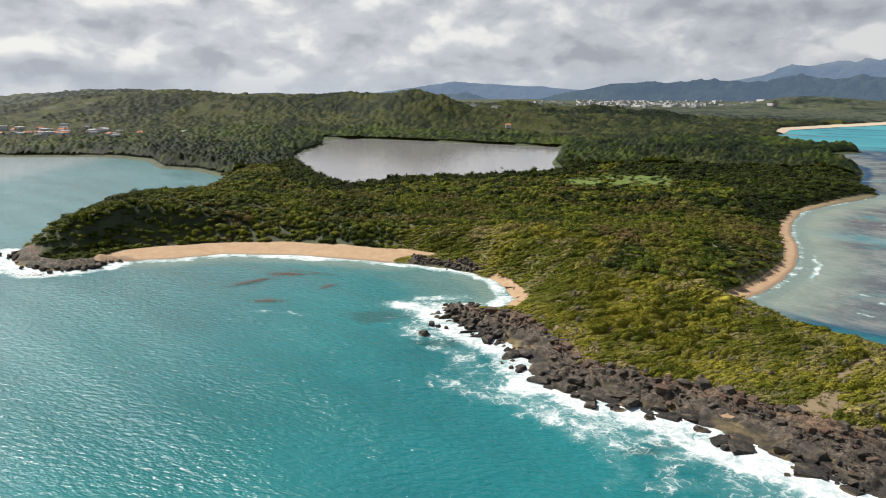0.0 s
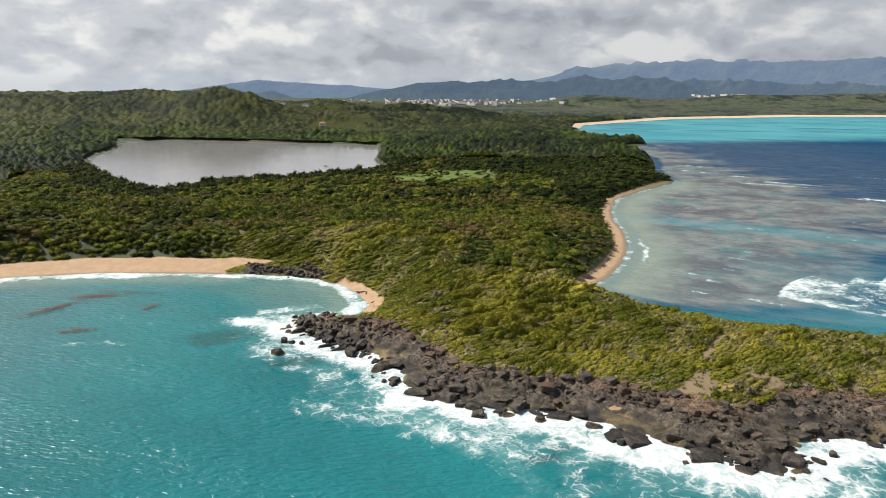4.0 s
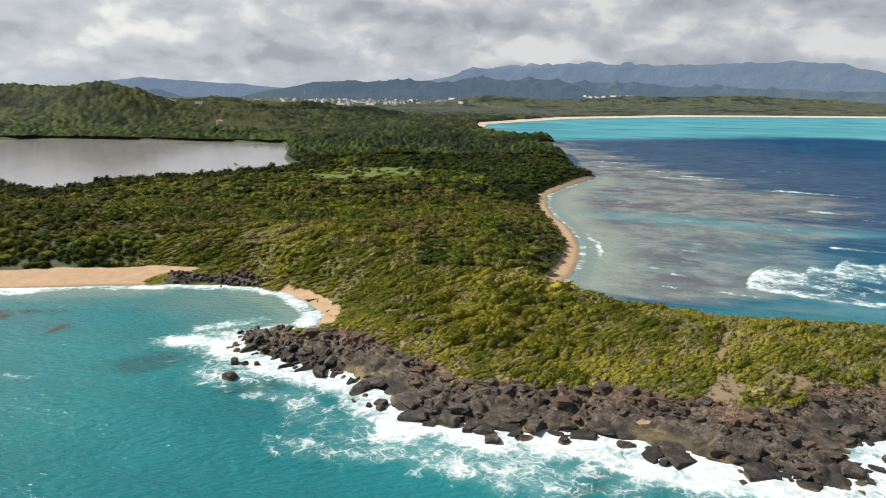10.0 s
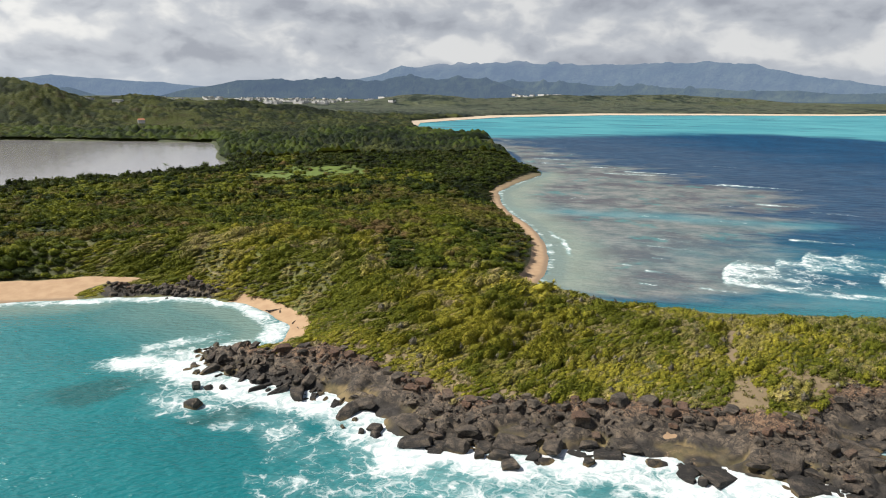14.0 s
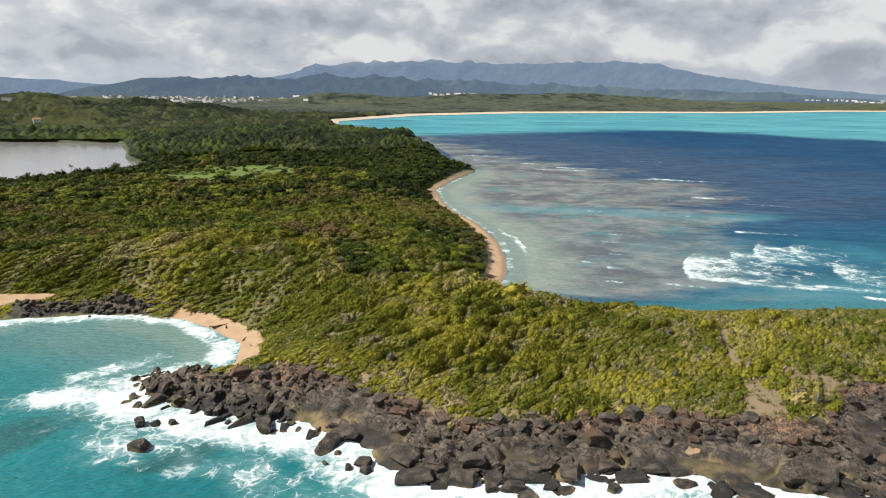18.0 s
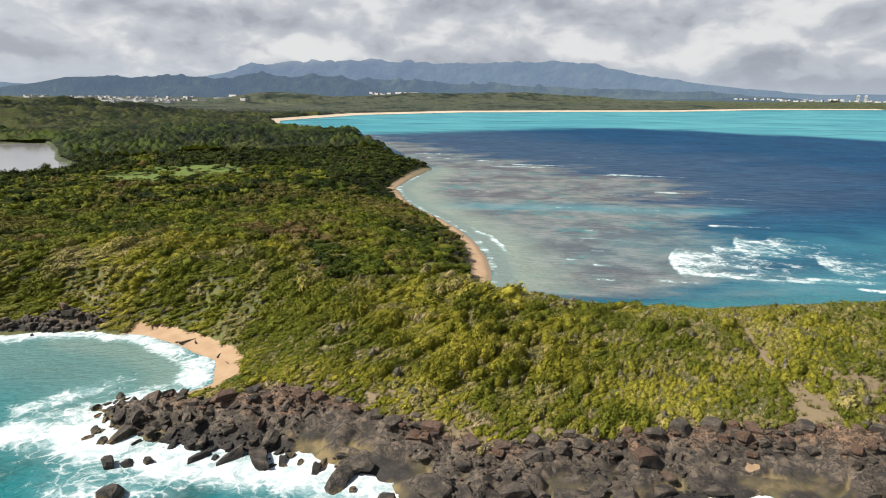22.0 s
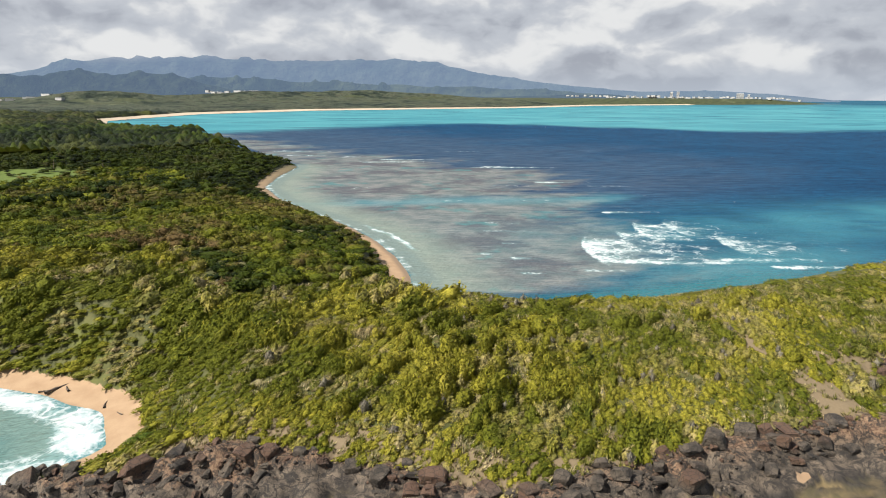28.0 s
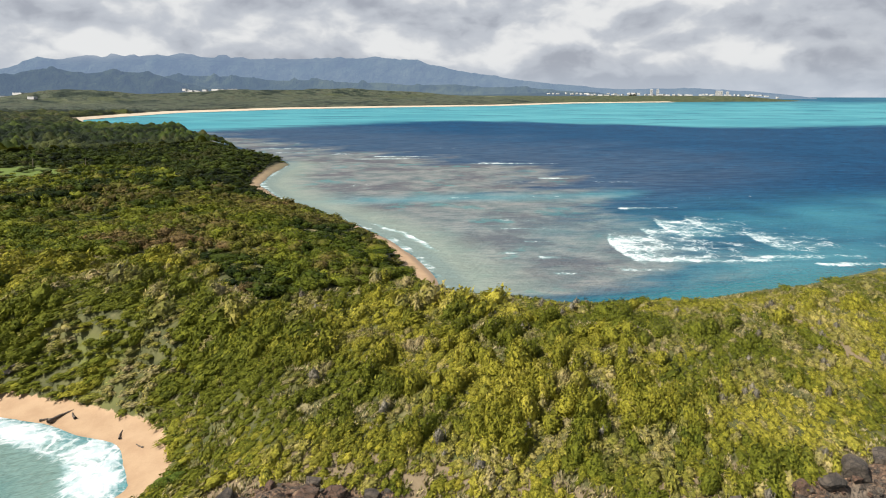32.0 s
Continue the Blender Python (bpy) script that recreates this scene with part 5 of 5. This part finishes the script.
strip = np.stack([np.c_[pts - nrm * sea_w, np.full(len(pts), 0.7)], np.c_[pts - nrm * sea_w * 0.2, np.full(len(pts), 4.0)], np.c_[pts + nrm * wid * 0.3, np.full(len(pts), 6.0)]], 1).reshape(-1, 3)
tagged(mesh_of("beach", afar(strip), quads(3, len(pts)), SAND), "long pale beach round the far bay", "beach", kind="structure")


# ---- buildings ----
def part(name, bm, mat, parent, label=""):
    me = bpy.data.meshes.new(name)
    bm.to_mesh(me)
    bm.free()
    me.materials.append(mat)
    o = new(name, me)
    o.parent = parent
    return tagged(o, label)


def box(x0, x1, y0, y1, z0, z1):
    bm = bmesh.new()
    bmesh.ops.create_cube(bm, size=1, matrix=Matrix.LocRotScale(((x0 + x1) / 2, (y0 + y1) / 2, (z0 + z1) / 2), None, (x1 - x0, y1 - y0, z1 - z0)))
    return bm


def gable(w, l, z, h, over=0.5):
    bm = bmesh.new()
    a, b = w / 2 + over, l / 2 + over
    v = [bm.verts.new(c) for c in ((-a, -b, z), (a, -b, z), (a, b, z), (-a, b, z), (0, -b * 0.75, z + h), (0, b * 0.75, z + h))]
    for f in ((0, 3, 2, 1), (0, 1, 4), (2, 3, 5), (1, 2, 5, 4), (3, 0, 4, 5)):
        bm.faces.new([v[i] for i in f])
    return bm


WALLS = make_plain("painted_wall", (0.38, 0.37, 0.35), (0.58, 0.57, 0.55), 0.3, 0.85, 0.05)
ROOFS = [make_plain("concrete_roof", (0.42, 0.42, 0.41), (0.55, 0.54, 0.52), 0.4), make_plain("clay_roof", (0.34, 0.13, 0.07), (0.42, 0.18, 0.09), 0.6), make_plain("metal_roof", (0.55, 0.57, 0.58), (0.68, 0.69, 0.69), 0.4)]
DARK = make_plain("window_glass", (0.03, 0.04, 0.05), (0.05, 0.06, 0.07), 1.0, 0.15, 0.0)


def stand(o, x, y, turn, lift=0.0):
    """Puts a far building over the ground, raised by lift to fit the camera's view, drawn in like the rest of the
    distance.
    """
    z = float(lay(np.array([x]), np.array([y]))[0][0]) + lift
    p = afar(np.array([[x, y, z]]))[0]
    r0, r1 = math.hypot(x - EYE[0], y - EYE[1]), math.hypot(p[0] - EYE[0], p[1] - EYE[1])
    k = r1 / r0
    o.matrix_world = Matrix.LocRotScale(p, Euler((0, 0, turn)), (k, k, k))


def house(w, l, h, roof, label, group):
    top = new("house")
    part("wall", box(-w / 2, w / 2, -l / 2, l / 2, -3, h), WALLS, top)
    if roof == 1:
        part("roof", gable(w, l, h, w * 0.28), ROOFS[1], top, "red clay tile roof")
    else:
        part("roof", box(-w / 2 - 0.4, w / 2 + 0.4, -l / 2 - 0.4, l / 2 + 0.4, h, h + 0.5), ROOFS[roof], top)
    part("door", box(-0.6, 0.6, -l / 2 - 0.08, -l / 2 + 0.1, 0, 2.1), DARK, top)
    for s in (-1, 1):
        part("window", box(s * w * 0.3 - 0.8, s * w * 0.3 + 0.8, -l / 2 - 0.06, -l / 2 + 0.1, 1.0, 2.3), DARK, top)
    return tagged(top, label, "house", group)


hr = np.random.default_rng(31)
models = [house(10, 13, 3.4, 0, "low white house with a flat grey roof among trees", "houses of the village"), house(9, 12, 3.4, 1, "low white house with a red tile roof among trees", "houses of the village"),
          house(11, 15, 6.4, 2, "two-storey pale house with a light metal roof", "houses of the village")]
for i in range(44):
    x, y = (-1090, 945) + hr.normal(0, 1, 2) * (95, 55)
    m = models[i % 3] if i < 3 else copy_thing(models[int(hr.integers(3))], Matrix.Identity(4))
    stand(m, x, y, hr.uniform(0, 3.1), 4.0)
big_house = house(16, 22, 5.5, 0, "large pale villa on the wooded hillside", "villas on the hills")
spots = [(-692, 1979), (-640, 2006), (-600, 1960), (-720, 1930), (-560, 1900), (-333, 1411), (-480, 1850), (-770, 2050)]
for i, (x, y) in enumerate(spots):
    m = big_house if i == 0 else (copy_thing(models[1], Matrix.Identity(4)) if i == 5 else copy_thing(big_house, Matrix.Identity(4)))
    stand(m, x, y, hr.uniform(0, 3), 5.0)

town = [house(22, 34, 9, 0, "white town building with a flat roof", "buildings of the town"), house(30, 60, 8, 2, "long pale warehouse with a metal roof", "buildings of the town"), house(18, 26, 12, 2, "pale apartment block in the town", "buildings of the town")]
for i in range(150):
    az = radians(float(np.clip(hr.normal(-3.5, 4.5), -14, 9)))
    r = hr.uniform(3700, 6600)
    m = town[i] if i < 3 else copy_thing(town[int(hr.integers(3))], Matrix.Identity(4))
    stand(m, EYE[0] + r * math.sin(az), EYE[1] + r * math.cos(az), hr.uniform(0, 3), 2.0)
for a0, a1, r, cnt, lift in ((9.2, 11.5, 4700, 12, 14), (17.0, 20.5, 5200, 16, 34), (49, 63, 7900, 60, 4), (45, 53, 7600, 20, 16), (-26, -20, 4200, 12, 10)):
    for i in range(cnt):
        az, q = radians(hr.uniform(a0, a1)), r + hr.uniform(-250, 250)
        stand(copy_thing(town[int(hr.integers(3))], Matrix.Identity(4)), EYE[0] + q * math.sin(az), EYE[1] + q * math.cos(az), hr.uniform(0, 3), lift + hr.uniform(0, 8))


def tower(w, l, h):
    top = new("apartment_tower")
    part("wall", box(-w / 2, w / 2, -l / 2, l / 2, -4, h), WALLS, top)
    part("roof", box(-w / 2 + 2, w / 2 - 2, -l / 2 + 2, l / 2 - 2, h, h + 4), ROOFS[0], top)
    for k in range(int(h // 8)):
        part("window_band", box(-w / 2 - 0.3, w / 2 + 0.3, -l / 2 - 0.3, l / 2 + 0.3, 3 + k * 8, 6 + k * 8), DARK, top)
    return top


for az, r, w, l, h, lab in ((53.88, 8000, 30, 26, 78, "white high-rise tower by the far shore"), (54.36, 8000, 30, 26, 80, "white high-rise tower by the far shore"), (58.85, 8000, 74, 40, 58, "broad white high-rise block by the far shore"),
                            (59.45, 8000, 26, 26, 50, "slim pale high-rise block by the far shore")):
    o = tagged(tower(w, l, h), lab, "tower", "high-rises on the far shore")
    stand(o, EYE[0] + r * math.sin(radians(az)), EYE[1] + r * math.cos(radians(az)), -radians(az), -6)


# ---- palms ----
PALM = make_leaf("palm_fronds", (0.05, 0.085, 0.014), (0.08, 0.12, 0.018), (0.11, 0.15, 0.02), (0.14, 0.12, 0.04))


def frond(seed, length):
    g = np.random.default_rng(seed)
    V, F = [], []
    for i in range(11):
        t = i / 10
        c = np.array([length * t, 0, 0.9 * length * (0.42 * t - 0.75 * t * t)])
        for s in (-1, 1):
            k = len(V)
            w = length * 0.26 * math.sin(math.pi * min(t + 0.12, 1)) + 0.1
            V += [c, c + (length * 0.09, 0, 0), c + (length * 0.12, s * w, -w * 0.35 + g.uniform(-0.1, 0.1))]
            F.append((k, k + 1, k + 2))
    return np.array(V), np.array(F)


def palm(x, y, h, size, label):
    top = new("palm_tree")
    z0 = float(lay(np.array([x]), np.array([y]))[0][0])
    top.location = (x, y, z0)
    bend = hr.uniform(-0.12, 0.12, 2)
    rings = [np.c_[np.cos(np.arange(7) * 0.8976) * (0.2 - 0.06 * k), np.sin(np.arange(7) * 0.8976) * (0.2 - 0.06 * k), np.full(7, h * k)] + (bend[0] * h * k * k, bend[1] * h * k * k, 0) for k in np.linspace(0, 1, 7)]
    Q = [(a * 7 + i, a * 7 + (i + 1) % 7, a * 7 + 7 + (i + 1) % 7, a * 7 + 7 + i) for a in range(6) for i in range(7)]
    o = mesh_of("trunk", np.concatenate(rings), Q, BARK)
    o.parent = top
    for i in range(13):
        v, f = frond(i, size * hr.uniform(0.8, 1.1))
        o = mesh_of("frond", v, f, PALM, {"tint": np.full(len(v), hr.uniform(0.2, 0.9))})
        o.parent = top
        o.location = (bend[0] * h, bend[1] * h, h)
        o.rotation_euler = (0, hr.uniform(-0.7, 0.35), i * 0.4833 * 2.2)
    return tagged(top, label, "palm", "palm trees")


palm(-33.0, 226.3, 2.2, 2.6, "small green palm at the back of the cove")
for x, y in ((-148, 655), (-131, 680), (-102, 705), (-96, 722), (-118, 676), (-88, 712), (-30, 668), (-60, 690), (10, 660), (38, 640)):
    palm(x, y, hr.uniform(7, 10), 3.6, "tall coconut palm by the lagoon woods")

# ---- driftwood on the sand of the small cove ----
WOOD = make_plain("driftwood", (0.055, 0.045, 0.035), (0.14, 0.11, 0.085), 3.0, 0.9)


def log(x, y, length, r, turn):
    z0 = float(lay(np.array([x]), np.array([y]))[0][0])
    n = 9
    rings = []
    for k in np.linspace(0, 1, n):
        rr_ = r * (1 - 0.6 * k) * (1 + 0.2 * math.sin(k * 17))
        t = np.arange(8) * math.pi / 4
        rings.append(np.c_[np.full(8, (k - 0.5) * length), np.cos(t) * rr_ + 0.25 * length * 0.15 * math.sin(k * 4), np.sin(t) * rr_ + r * 0.6])
    Q = [(a * 8 + i, a * 8 + (i + 1) % 8, a * 8 + 8 + (i + 1) % 8, a * 8 + 8 + i) for a in range(n - 1) for i in range(8)]
    o = mesh_of("driftwood_log", np.concatenate(rings), Q, WOOD)
    o.location, o.rotation_euler = (x, y, z0), (0, 0, turn)
    return tagged(o, "dark weathered driftwood log lying on sand", "driftwood", "driftwood on the cove")


log(-40.3, 262.0, 5.0, 0.35, 0.5)
log(-38.6, 260.6, 2.6, 0.25, 1.6)
log(-42.4, 262.6, 2.2, 0.22, -0.3)
log(-33.8, 249, 3.0, 0.18, 1.2)
log(-32.5, 243, 2.0, 0.15, 1.9)

# ---- floating weed ----
WEED = make_plain("sargassum", (0.07, 0.030, 0.02), (0.12, 0.055, 0.038), 0.8, 0.9)
V, F = [], []
for cx, cy, lx, ly, turn, cnt in ((-158, 232, 11, 3.0, 55, 260), (-150, 249, 9, 3.5, 10, 240), (-134, 208, 6, 3, 10, 120), (-121, 236, 6, 2, 70, 70), (-140, 256, 16, 1.5, -5, 120), (-265, 205, 16, 3, 10, 90)):
    c, s_ = math.cos(radians(turn)), math.sin(radians(turn))
    for i in range(cnt):
        u, w = hr.normal(0, 0.5) * lx, hr.normal(0, 0.5) * ly
        u += 2.5 * math.sin(w)
        q = np.array([cx + u * c - w * s_, cy + u * s_ + w * c, 0.42])
        r = hr.uniform(0.15, 0.6)
        t = np.sort(hr.uniform(0, 6.28, 6))
        k = len(V)
        V += [q + (0, 0, 0.12)] + [q + (math.cos(a) * r * hr.uniform(0.6, 1.3), math.sin(a) * r * 0.6, -0.1) for a in t]
        F += [(k, k + 1 + j, k + 1 + (j + 1) % 6) for j in range(6)]
tagged(mesh_of("floating_seaweed", np.array(V), np.array(F), WEED), "reddish brown seaweed rafts floating in the bay", "seaweed", kind="stuff")
